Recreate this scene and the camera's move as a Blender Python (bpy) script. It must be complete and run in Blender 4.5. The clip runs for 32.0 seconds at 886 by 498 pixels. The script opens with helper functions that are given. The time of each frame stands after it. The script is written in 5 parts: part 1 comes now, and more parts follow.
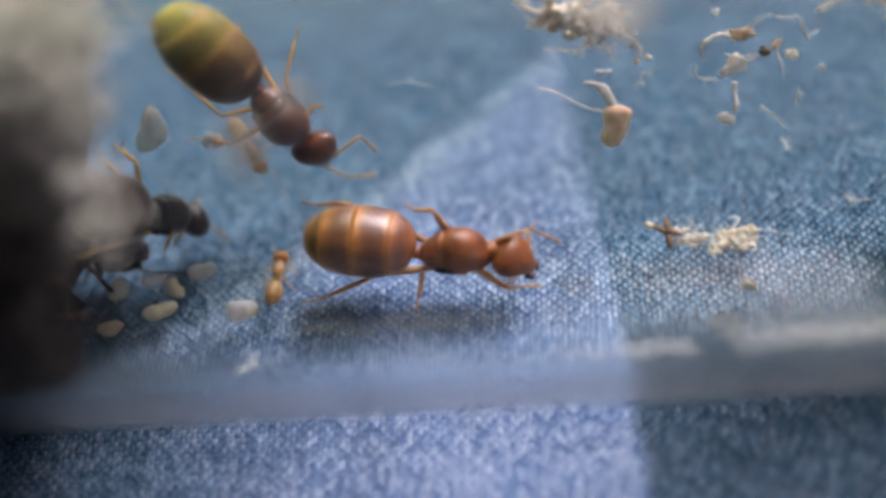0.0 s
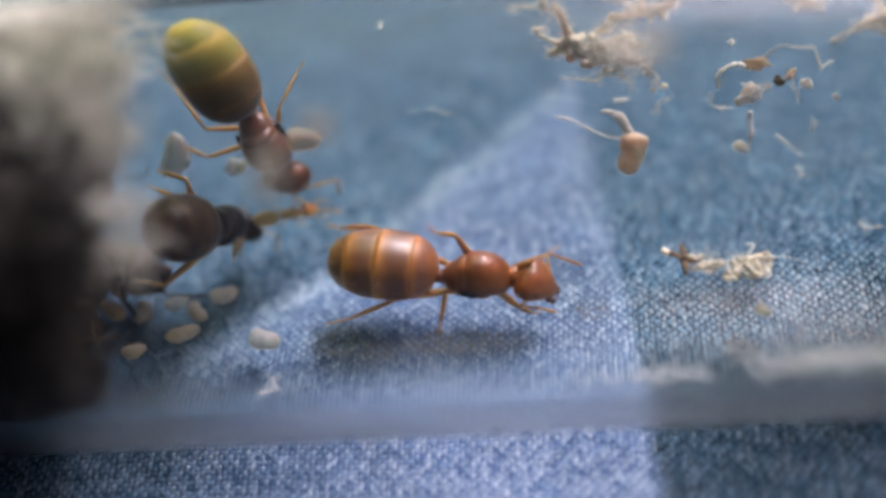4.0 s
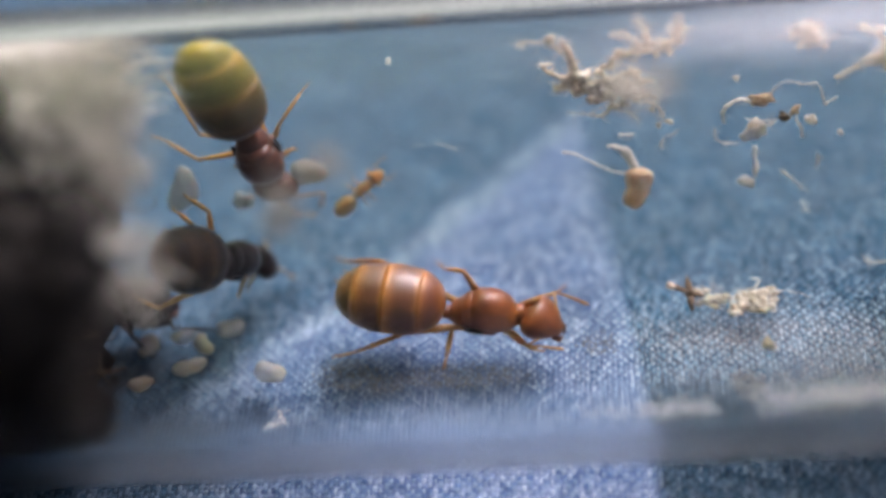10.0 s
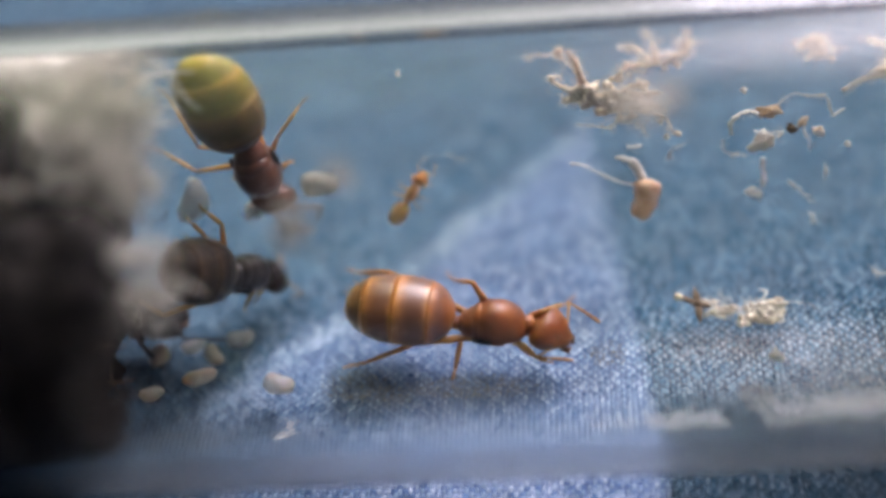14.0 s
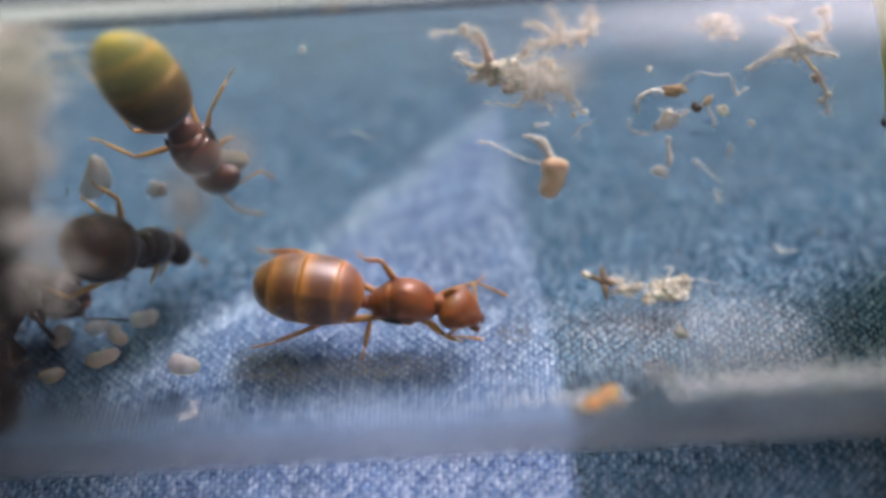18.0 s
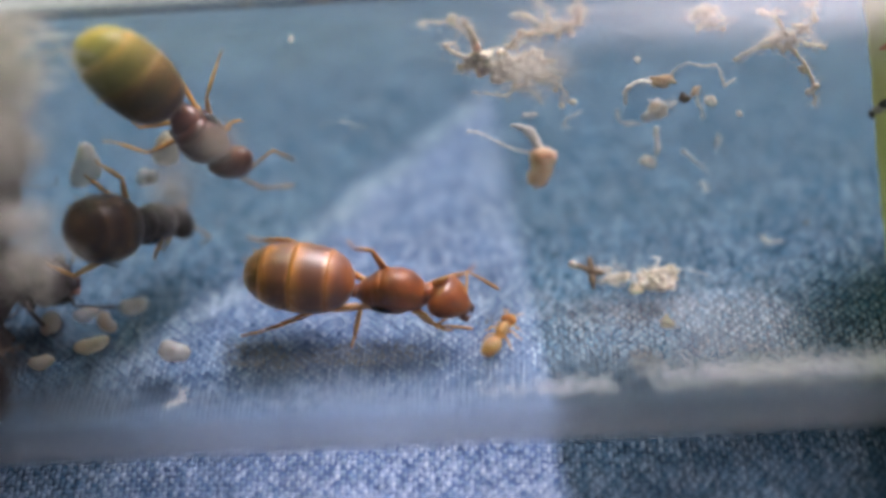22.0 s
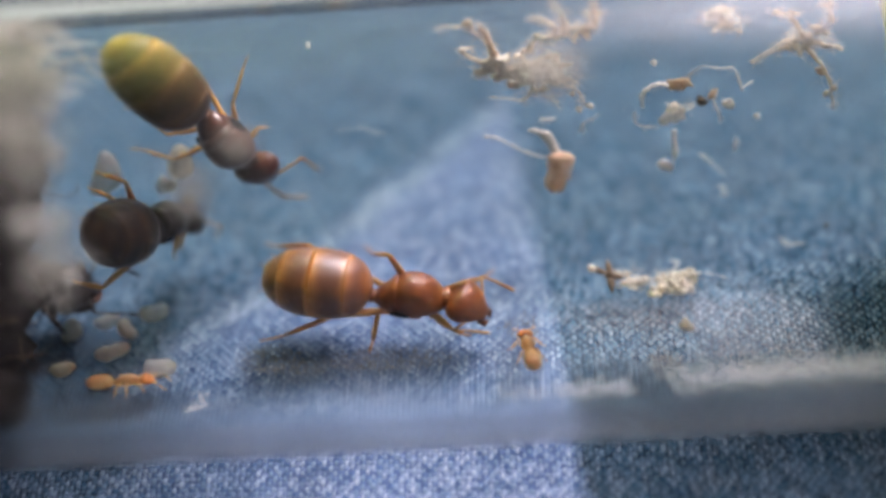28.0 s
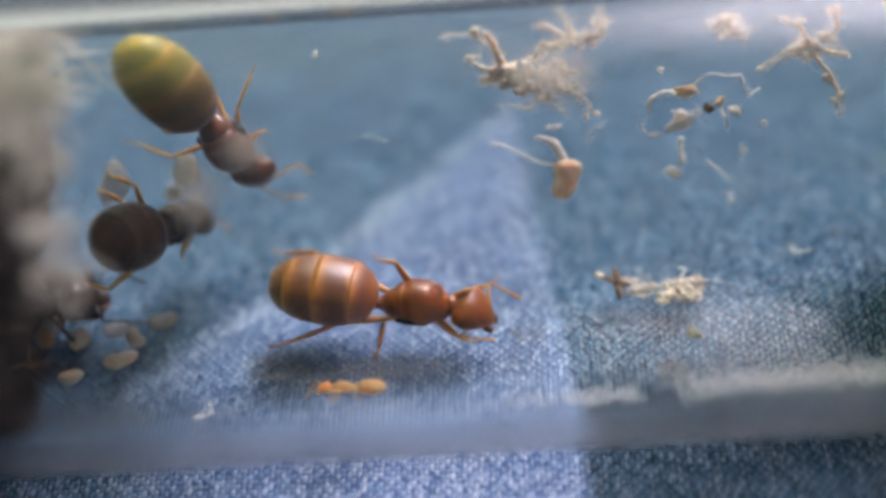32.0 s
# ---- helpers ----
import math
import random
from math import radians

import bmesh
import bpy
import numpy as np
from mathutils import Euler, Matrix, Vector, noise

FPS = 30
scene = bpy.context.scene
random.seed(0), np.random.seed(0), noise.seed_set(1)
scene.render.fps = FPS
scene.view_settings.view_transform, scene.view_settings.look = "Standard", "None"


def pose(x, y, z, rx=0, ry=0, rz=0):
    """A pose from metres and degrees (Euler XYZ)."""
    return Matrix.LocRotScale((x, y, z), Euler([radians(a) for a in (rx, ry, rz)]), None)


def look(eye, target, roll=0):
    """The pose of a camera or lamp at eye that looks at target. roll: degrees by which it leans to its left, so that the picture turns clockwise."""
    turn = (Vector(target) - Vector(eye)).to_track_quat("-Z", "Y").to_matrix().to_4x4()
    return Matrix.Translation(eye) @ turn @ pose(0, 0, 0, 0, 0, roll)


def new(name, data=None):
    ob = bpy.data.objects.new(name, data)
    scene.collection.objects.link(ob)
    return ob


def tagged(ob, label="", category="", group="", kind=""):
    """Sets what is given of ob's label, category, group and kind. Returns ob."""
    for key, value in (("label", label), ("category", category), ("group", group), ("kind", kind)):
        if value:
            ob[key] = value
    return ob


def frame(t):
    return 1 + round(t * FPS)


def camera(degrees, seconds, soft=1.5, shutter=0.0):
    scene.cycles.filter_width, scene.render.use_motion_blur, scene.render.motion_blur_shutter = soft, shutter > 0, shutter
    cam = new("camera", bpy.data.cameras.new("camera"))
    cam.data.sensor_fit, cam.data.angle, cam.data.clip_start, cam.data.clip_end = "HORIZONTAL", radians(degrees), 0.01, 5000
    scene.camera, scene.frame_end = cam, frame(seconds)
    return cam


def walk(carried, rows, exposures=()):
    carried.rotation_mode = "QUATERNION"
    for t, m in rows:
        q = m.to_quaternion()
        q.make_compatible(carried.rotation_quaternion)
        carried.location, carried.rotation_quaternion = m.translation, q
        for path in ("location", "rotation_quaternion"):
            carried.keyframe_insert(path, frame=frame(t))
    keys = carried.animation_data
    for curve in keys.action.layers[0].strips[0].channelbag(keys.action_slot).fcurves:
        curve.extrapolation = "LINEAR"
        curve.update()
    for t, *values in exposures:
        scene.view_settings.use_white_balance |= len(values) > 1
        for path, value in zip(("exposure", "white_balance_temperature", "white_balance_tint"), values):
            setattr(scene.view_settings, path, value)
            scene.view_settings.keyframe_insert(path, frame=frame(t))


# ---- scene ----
MM = 0.001          # everything below is drawn in millimetres
R_OUT, R_IN, ZC = 8.2, 7.2, 8.3   # test tube: outer and inner radius, height of its axis over the cloth

TUBE = pose(0.005, 0, 0) @ pose(0, 0, 0, 0, 0, 1.40) @ pose(-0.005, 0, 0)   # the tube lies slightly askew on the cloth

# ---- camera ----
cam = camera(40, 32.0, soft=3.8)
cam.data.dof.use_dof = True
cam.data.dof.focus_distance = 0.0458
cam.data.dof.aperture_fstop = 12.0


def view(x, y, z, a, b, c):
    """The camera at a place in millimetres, turned by the small turns a, b, c (degrees round its own axes) from its usual aim."""
    m = Matrix(((0.99931454, 0.032418, 0.01787522, 0), (-0.01455748, 0.78807903, -0.61540192, 0), (-0.03403719, 0.61471987, 0.78801075, 0), (0, 0, 0, 1)))
    turn = Vector((radians(a), radians(b), radians(c)))
    return Matrix.Translation((x * MM, y * MM, z * MM)) @ m @ Matrix.Rotation(turn.length, 4, turn if turn.length > 1e-9 else (0, 0, 1))


PATH = [
    (0.0, 4.703, -26.880, 38.768, -0.86, 3.51, -0.31), (0.5, 4.642, -26.847, 38.952, -0.84, 3.64, -0.20), (1.0, 4.642, -26.937, 38.975, -0.59, 3.42, -0.14),
    (1.5, 4.493, -27.199, 38.982, -0.25, 3.54, -0.15), (2.0, 4.569, -26.942, 39.131, -0.78, 3.19, 0.10), (2.5, 4.393, -27.018, 39.042, -0.42, 3.66, -0.04),
    (3.0, 4.543, -27.132, 39.326, -0.24, 4.02, 0.03), (3.5, 4.635, -27.014, 39.543, -0.15, 4.21, -0.07), (5.5, 4.344, -27.104, 39.514, 0.27, 3.90, -0.02),
    (6.0, 4.592, -27.220, 39.550, 0.53, 4.16, -0.02), (6.5, 4.233, -27.162, 40.196, 0.49, 4.07, 0.01), (7.0, 4.482, -26.736, 39.176, 0.93, 4.32, -0.16),
    (7.5, 4.054, -26.699, 39.370, 1.25, 4.47, -0.22), (8.0, 4.052, -26.638, 39.354, 1.24, 4.47, -0.21), (8.5, 4.484, -26.798, 39.541, 1.10, 4.53, -0.09),
    (9.0, 4.567, -26.942, 39.704, 0.98, 4.06, -0.13), (9.5, 4.458, -26.985, 39.789, 1.20, 3.96, -0.01), (10.0, 4.324, -26.995, 39.823, 1.27, 4.11, -0.02),
    (10.5, 4.268, -26.611, 39.548, 0.74, 4.02, -0.22), (11.0, 4.144, -26.784, 39.751, 0.99, 3.95, -0.04), (11.5, 4.159, -26.671, 40.076, 0.86, 3.94, 0.01),
    (12.0, 4.496, -26.963, 40.200, 1.36, 4.56, -0.04), (12.5, 4.485, -27.066, 40.206, 1.56, 4.61, 0.04), (13.0, 4.504, -26.963, 40.179, 1.45, 4.73, -0.05),
    (13.5, 4.323, -26.961, 40.153, 1.55, 4.65, -0.02), (15.5, 4.306, -26.799, 40.322, 0.97, 3.97, 0.06), (16.0, 4.678, -26.785, 40.269, 1.20, 3.61, 0.17),
    (16.5, 4.735, -26.849, 39.720, 0.74, 1.94, -0.05), (17.0, 5.187, -26.785, 40.354, 0.72, 1.90, 0.14), (17.5, 5.734, -26.880, 40.623, 0.50, 0.29, 0.14),
    (18.0, 5.107, -26.972, 39.761, 0.76, 1.13, -0.08), (18.5, 4.979, -26.903, 40.142, 0.66, 1.65, -0.02), (19.0, 4.891, -27.037, 40.339, 0.99, 1.90, 0.03),
    (19.5, 4.848, -27.106, 39.917, 0.84, 2.12, -0.06), (20.0, 5.047, -27.191, 40.522, 0.63, 2.69, 0.04), (20.5, 4.753, -27.280, 40.544, 0.98, 2.47, 0.12),
    (21.0, 4.959, -27.180, 40.944, 0.99, 2.93, 0.24), (21.5, 5.113, -27.079, 40.924, 1.02, 2.86, 0.21), (22.0, 5.573, -26.941, 40.040, -0.01, 1.12, 0.17),
    (22.5, 5.515, -27.082, 39.498, -0.14, -0.17, -0.10), (23.0, 5.533, -26.944, 39.853, -0.00, 0.00, 0.00), (23.5, 5.664, -27.065, 39.705, 0.15, 0.06, -0.03),
    (24.0, 5.673, -27.201, 39.649, 0.48, 0.26, 0.04), (24.5, 5.542, -26.868, 39.809, 0.12, 0.46, -0.03), (26.5, 6.144, -27.335, 39.701, 0.79, 1.69, -0.19),
    (27.0, 5.933, -27.257, 39.629, 0.65, 1.88, -0.18), (27.5, 5.785, -27.380, 39.648, 0.80, 2.00, -0.25), (28.0, 5.726, -27.405, 39.729, 0.89, 2.18, -0.26),
    (28.5, 5.834, -27.367, 39.858, 0.90, 1.98, -0.15), (29.0, 5.861, -27.346, 40.001, 0.99, 2.05, -0.14), (29.5, 5.909, -27.243, 39.795, 0.88, 2.20, -0.22),
    (30.0, 5.819, -26.991, 40.133, 0.59, 2.19, -0.24), (30.5, 5.522, -27.276, 39.972, 0.96, 2.15, -0.22), (31.0, 5.539, -27.329, 40.091, 1.11, 2.42, -0.25),
    (31.5, 5.543, -27.354, 40.047, 1.20, 2.45, -0.21), (32.0, 5.787, -27.548, 39.671, 1.42, 2.60, -0.37),
]
walk(cam, [(row[0], view(*row[1:])) for row in PATH], exposures=[(0, 0.06, 6450, 33), (32, 0.06, 6450, 33)])

# ---- daylight: open hazy sky, brightest high behind the tube ----
SUN_EL, SUN_AZ = 48.0, 24.0
world = bpy.data.worlds.new("world")
scene.world = world
world.use_nodes = True
wn = world.node_tree.nodes
sky = wn.new("ShaderNodeTexSky")
sky.sky_type = "NISHITA"
sky.sun_disc = False
sky.sun_elevation, sky.sun_rotation = radians(SUN_EL), radians(SUN_AZ)
sky.air_density, sky.dust_density = 0.75, 1.0
wn["Background"].inputs["Strength"].default_value = 0.06
world.node_tree.links.new(sky.outputs[0], wn["Background"].inputs["Color"])
sun_data = bpy.data.lights.new("sun", "SUN")
sun_data.energy, sun_data.angle, sun_data.color = 3.4, radians(25), (1.0, 0.95, 0.90)
sun = new("sun", sun_data)
sd = Vector((math.sin(radians(SUN_AZ)) * math.cos(radians(SUN_EL)), math.cos(radians(SUN_AZ)) * math.cos(radians(SUN_EL)), math.sin(radians(SUN_EL))))
sun.matrix_world = look(sd, (0, 0, 0))


# ---- material helpers ----
def nodes_of(name):
    m = bpy.data.materials.new(name)
    m.use_nodes = True
    return m, m.node_tree.nodes, m.node_tree.links, m.node_tree.nodes["Principled BSDF"]


def surface(name, c1, c2, grain=0.3, rough=0.6, bump=0.0, c3=None, sss=0.0, spread=(0.35, 0.65), coat=0.0, island=False, fine=6.0, clear=0.0):
    """Two-scale noise colour in object space; grain in millimetres."""
    m, n, l, p = nodes_of(name)
    tc = n.new("ShaderNodeTexCoord")
    n1, n2, r = n.new("ShaderNodeTexNoise"), n.new("ShaderNodeTexNoise"), n.new("ShaderNodeValToRGB")
    n1.inputs["Scale"].default_value = 1.0 / (grain * MM)
    n1.inputs["Detail"].default_value = 4
    n2.inputs["Scale"].default_value = fine / (grain * MM)
    n2.inputs["Detail"].default_value = 3
    l.new(tc.outputs["Object"], n1.inputs["Vector"])
    l.new(tc.outputs["Object"], n2.inputs["Vector"])
    mx = n.new("ShaderNodeMix")
    mx.data_type = "FLOAT"
    mx.inputs[0].default_value = 0.35
    l.new(n1.outputs["Fac"], mx.inputs[2])
    l.new(n2.outputs["Fac"], mx.inputs[3])
    fac = mx.outputs[0]
    if island:
        g = n.new("ShaderNodeNewGeometry")
        m2 = n.new("ShaderNodeMix")
        m2.data_type = "FLOAT"
        m2.inputs[0].default_value = 0.55
        l.new(fac, m2.inputs[2])
        l.new(g.outputs["Random Per Island"], m2.inputs[3])
        fac = m2.outputs[0]
    r.color_ramp.elements[0].position, r.color_ramp.elements[1].position = spread
    r.color_ramp.elements[0].color, r.color_ramp.elements[1].color = (*c1, 1), (*c2, 1)
    if c3:
        e = r.color_ramp.elements.new((spread[0] + spread[1]) / 2)
        e.color = (*c3, 1)
    l.new(fac, r.inputs["Fac"])
    l.new(r.outputs["Color"], p.inputs["Base Color"])
    p.inputs["Roughness"].default_value = rough
    p.inputs["Coat Weight"].default_value = coat
    p.inputs["Transmission Weight"].default_value = clear
    p.inputs["IOR"].default_value = 1.35 if clear else 1.5
    if sss:
        p.inputs["Subsurface Weight"].default_value = sss
        p.inputs["Subsurface Radius"].default_value = (1.0, 0.5, 0.25)
        p.inputs["Subsurface Scale"].default_value = 0.5 * MM
    if bump:
        b = n.new("ShaderNodeBump")
        b.inputs["Strength"].default_value = 0.6
        b.inputs["Distance"].default_value = bump * MM
        l.new(mx.outputs[0], b.inputs["Height"])
        l.new(b.outputs["Normal"], p.inputs["Normal"])
    return m


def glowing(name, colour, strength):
    """Soft mottled glow for slabs added out of view."""
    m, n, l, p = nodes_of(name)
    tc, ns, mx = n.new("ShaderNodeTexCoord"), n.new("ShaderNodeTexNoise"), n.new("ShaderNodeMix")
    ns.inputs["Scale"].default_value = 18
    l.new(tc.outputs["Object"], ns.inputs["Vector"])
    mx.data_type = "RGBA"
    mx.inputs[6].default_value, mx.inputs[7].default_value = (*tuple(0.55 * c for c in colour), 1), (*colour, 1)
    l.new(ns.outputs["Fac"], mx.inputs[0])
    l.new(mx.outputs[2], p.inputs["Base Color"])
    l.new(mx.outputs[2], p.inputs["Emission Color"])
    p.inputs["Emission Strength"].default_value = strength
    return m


def tergite_skin(name, dark, mid, rim, rough=0.32, gloss=0.8):
    """Back plate of a gaster: dark in front, a pale see-through rim behind (generated x runs from the rear to the front)."""
    m, n, l, p = nodes_of(name)
    tc = n.new("ShaderNodeTexCoord")
    sx, ns, mx, r = n.new("ShaderNodeSeparateXYZ"), n.new("ShaderNodeTexNoise"), n.new("ShaderNodeMath"), n.new("ShaderNodeValToRGB")
    l.new(tc.outputs["Generated"], sx.inputs[0])
    ns.inputs["Scale"].default_value = 1800
    l.new(tc.outputs["Object"], ns.inputs["Vector"])
    mx.operation = "MULTIPLY_ADD"
    mx.inputs[1].default_value = 0.22
    l.new(ns.outputs["Fac"], mx.inputs[0])
    l.new(sx.outputs["X"], mx.inputs[2])
    e = r.color_ramp.elements
    mixed = lambda q: (*tuple(u + (v - u) * q for u, v in zip(dark, rim)), 1)
    e[0].position, e[0].color = 0.10, mixed(0.75)
    e[1].position, e[1].color = 1.0, mixed(0.55)
    for at, c in ((0.18, mixed(1.0)), (0.30, mixed(0.55)), (0.48, mixed(0.12)), (0.62, (*dark, 1)), (0.85, (*mid, 1))):
        k = e.new(min(at, 0.99))
        k.color = c
    l.new(mx.outputs[0], r.inputs["Fac"])
    l.new(r.outputs["Color"], p.inputs["Base Color"])
    p.inputs["Roughness"].default_value = rough
    p.inputs["Specular IOR Level"].default_value = gloss
    p.inputs["Sheen Weight"].default_value = 0.0
    p.inputs["Subsurface Weight"].default_value = 0.15
    p.inputs["Subsurface Radius"].default_value = (1.0, 0.45, 0.15)
    p.inputs["Subsurface Scale"].default_value = 0.6 * MM
    n2, b = n.new("ShaderNodeTexNoise"), n.new("ShaderNodeBump")
    n2.inputs["Scale"].default_value = 16000
    l.new(tc.outputs["Object"], n2.inputs["Vector"])
    b.inputs["Strength"].default_value, b.inputs["Distance"].default_value = 0.35, 0.015 * MM
    l.new(n2.outputs["Fac"], b.inputs["Height"])
    l.new(b.outputs["Normal"], p.inputs["Normal"])
    return m


def cloth_skin(name, dark, light, island, near, near_pale):
    """Blue woven cloth with a pale wedge dyed into it, and near-side shade painted in."""
    m, n, l, p = nodes_of(name)
    tc, sep = n.new("ShaderNodeTexCoord"), n.new("ShaderNodeSeparateXYZ")
    ns = n.new("ShaderNodeTexNoise")
    ns.inputs["Scale"].default_value, ns.inputs["Detail"].default_value = 900, 3
    l.new(tc.outputs["Object"], ns.inputs["Vector"])
    l.new(tc.outputs["Object"], sep.inputs[0])

    def op(kind, a, b=None, c=None):
        k = n.new("ShaderNodeMath")
        k.operation = kind
        for i, v in enumerate((a, b, c)):
            if v is None:
                continue
            if isinstance(v, (int, float)):
                k.inputs[i].default_value = v
            else:
                l.new(v, k.inputs[i])
        return k.outputs[0]
    x = op("MULTIPLY", sep.outputs["X"], 1000.0)
    y = op("MULTIPLY", sep.outputs["Y"], 1000.0)
    wob = op("MULTIPLY_ADD", ns.outputs["Fac"], 1.6, -0.8)
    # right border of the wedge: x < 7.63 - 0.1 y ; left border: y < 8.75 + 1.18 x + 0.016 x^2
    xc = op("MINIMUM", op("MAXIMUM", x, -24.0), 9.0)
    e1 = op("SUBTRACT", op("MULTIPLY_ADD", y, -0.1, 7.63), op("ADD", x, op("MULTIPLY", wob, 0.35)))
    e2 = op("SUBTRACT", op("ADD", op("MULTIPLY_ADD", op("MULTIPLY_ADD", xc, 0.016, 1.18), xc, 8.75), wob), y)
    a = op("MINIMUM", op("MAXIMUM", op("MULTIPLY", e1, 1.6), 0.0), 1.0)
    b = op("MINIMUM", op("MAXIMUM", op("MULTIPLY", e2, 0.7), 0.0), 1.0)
    # the plug's shadow is painted in front of the tube: the wedge fades out leftwards
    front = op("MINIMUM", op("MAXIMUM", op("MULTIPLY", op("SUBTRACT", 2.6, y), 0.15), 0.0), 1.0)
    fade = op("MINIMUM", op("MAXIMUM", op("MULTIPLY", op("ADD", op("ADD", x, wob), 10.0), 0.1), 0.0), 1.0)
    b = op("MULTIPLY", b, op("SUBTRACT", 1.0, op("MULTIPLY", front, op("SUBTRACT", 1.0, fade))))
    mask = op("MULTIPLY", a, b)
    # the wedge is palest along both borders
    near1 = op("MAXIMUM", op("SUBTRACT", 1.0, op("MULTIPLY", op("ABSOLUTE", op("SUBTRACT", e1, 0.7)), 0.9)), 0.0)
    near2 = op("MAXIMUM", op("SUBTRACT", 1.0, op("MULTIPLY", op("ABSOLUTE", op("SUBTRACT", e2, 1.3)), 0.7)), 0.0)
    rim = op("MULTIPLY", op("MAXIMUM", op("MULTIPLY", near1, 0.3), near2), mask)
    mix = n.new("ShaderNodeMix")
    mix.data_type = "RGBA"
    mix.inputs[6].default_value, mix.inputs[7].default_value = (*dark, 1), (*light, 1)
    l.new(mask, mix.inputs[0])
    # shade on the near side is painted in by darkening ground and wedge colours
    near_shade = n.new("ShaderNodeMix")
    near_shade.data_type = "RGBA"
    near_shade.inputs[6].default_value, near_shade.inputs[7].default_value = (*dark, 1), (*tuple(c * near for c in dark), 1)
    l.new(front, near_shade.inputs[0])
    l.new(near_shade.outputs[2], mix.inputs[6])
    pale_shade = n.new("ShaderNodeMix")
    pale_shade.data_type = "RGBA"
    pale_shade.inputs[6].default_value, pale_shade.inputs[7].default_value = (*light, 1), (*tuple(c * near_pale for c in light), 1)
    l.new(front, pale_shade.inputs[0])
    l.new(pale_shade.outputs[2], mix.inputs[7])
    hv = n.new("ShaderNodeHueSaturation")
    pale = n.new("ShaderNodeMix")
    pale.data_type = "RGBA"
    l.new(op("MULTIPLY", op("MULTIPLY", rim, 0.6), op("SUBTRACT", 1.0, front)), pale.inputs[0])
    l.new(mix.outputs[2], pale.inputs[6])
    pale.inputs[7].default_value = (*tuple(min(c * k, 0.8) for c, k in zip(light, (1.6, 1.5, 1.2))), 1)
    l.new(pale.outputs[2], hv.inputs["Color"])
    n3 = n.new("ShaderNodeTexNoise")
    n3.inputs["Scale"].default_value, n3.inputs["Detail"].default_value = 350, 4
    l.new(tc.outputs["Object"], n3.inputs["Vector"])
    val = op("MULTIPLY_ADD", n3.outputs["Fac"], 0.6, 0.7)
    if island:
        g = n.new("ShaderNodeNewGeometry")
        val = op("MULTIPLY", val, op("MULTIPLY_ADD", g.outputs["Random Per Island"], 0.45, 0.78))
        sat = op("MULTIPLY_ADD", g.outputs["Random Per Island"], -0.4, 1.15)
        l.new(sat, hv.inputs["Saturation"])
    l.new(val, hv.inputs["Value"])
    l.new(hv.outputs["Color"], p.inputs["Base Color"])
    p.inputs["Roughness"].default_value = 0.85
    p.inputs["Specular IOR Level"].default_value = 0.08
    p.inputs["Sheen Weight"].default_value = 0.03
    return m


GLASS, gn, gl, gp = nodes_of("tube_glass")
gn.remove(gp)
# clear refraction, and over it the soft gloss of a slightly hazy, smeared surface
gr, gg, gm = gn.new("ShaderNodeBsdfRefraction"), gn.new("ShaderNodeBsdfGlossy"), gn.new("ShaderNodeMixShader")
gr.inputs["Color"].default_value = (0.97, 0.99, 0.985, 1)
gr.inputs["Roughness"].default_value, gr.inputs["IOR"].default_value = 0.0, 1.47
gg.inputs["Roughness"].default_value = 0.19
gfr, gh, gk, gw = gn.new("ShaderNodeFresnel"), gn.new("ShaderNodeMath"), gn.new("ShaderNodeMath"), gn.new("ShaderNodeMath")
gfr.inputs["IOR"].default_value = 1.47
gh.operation, gk.operation, gw.operation = "MULTIPLY", "MULTIPLY_ADD", "MAXIMUM"
gh.inputs[1].default_value = 0.2
gk.inputs[1].default_value, gk.inputs[2].default_value = 10.0, -9.0
gl.new(gfr.outputs[0], gh.inputs[0])
gl.new(gfr.outputs[0], gk.inputs[0])
gl.new(gh.outputs[0], gw.inputs[0])
gl.new(gk.outputs[0], gw.inputs[1])
gl.new(gw.outputs[0], gm.inputs[0])
gl.new(gr.outputs[0], gm.inputs[1])
gl.new(gg.outputs[0], gm.inputs[2])
# a thin uneven film of dust smears; its blue-grey paints in a reflected veil
gt, gz, gx = gn.new("ShaderNodeTexCoord"), gn.new("ShaderNodeTexNoise"), gn.new("ShaderNodeMapRange")
gz.inputs["Scale"].default_value, gz.inputs["Detail"].default_value, gz.inputs["Distortion"].default_value = 260, 5, 0.6
gl.new(gt.outputs["Object"], gz.inputs["Vector"])
gl.new(gz.outputs["Fac"], gx.inputs["Value"])
gx.inputs["From Min"].default_value, gx.inputs["From Max"].default_value = 0.38, 0.72
gx.inputs["To Min"].default_value, gx.inputs["To Max"].default_value = 0.0, 0.022
gd, gf = gn.new("ShaderNodeBsdfDiffuse"), gn.new("ShaderNodeMixShader")
gd.inputs["Color"].default_value = (0.64, 0.71, 0.80, 1)
gl.new(gx.outputs[0], gf.inputs[0])
gl.new(gm.outputs[0], gf.inputs[1])
gl.new(gd.outputs[0], gf.inputs[2])
gl.new(gf.outputs[0], gn["Material Output"].inputs["Surface"])

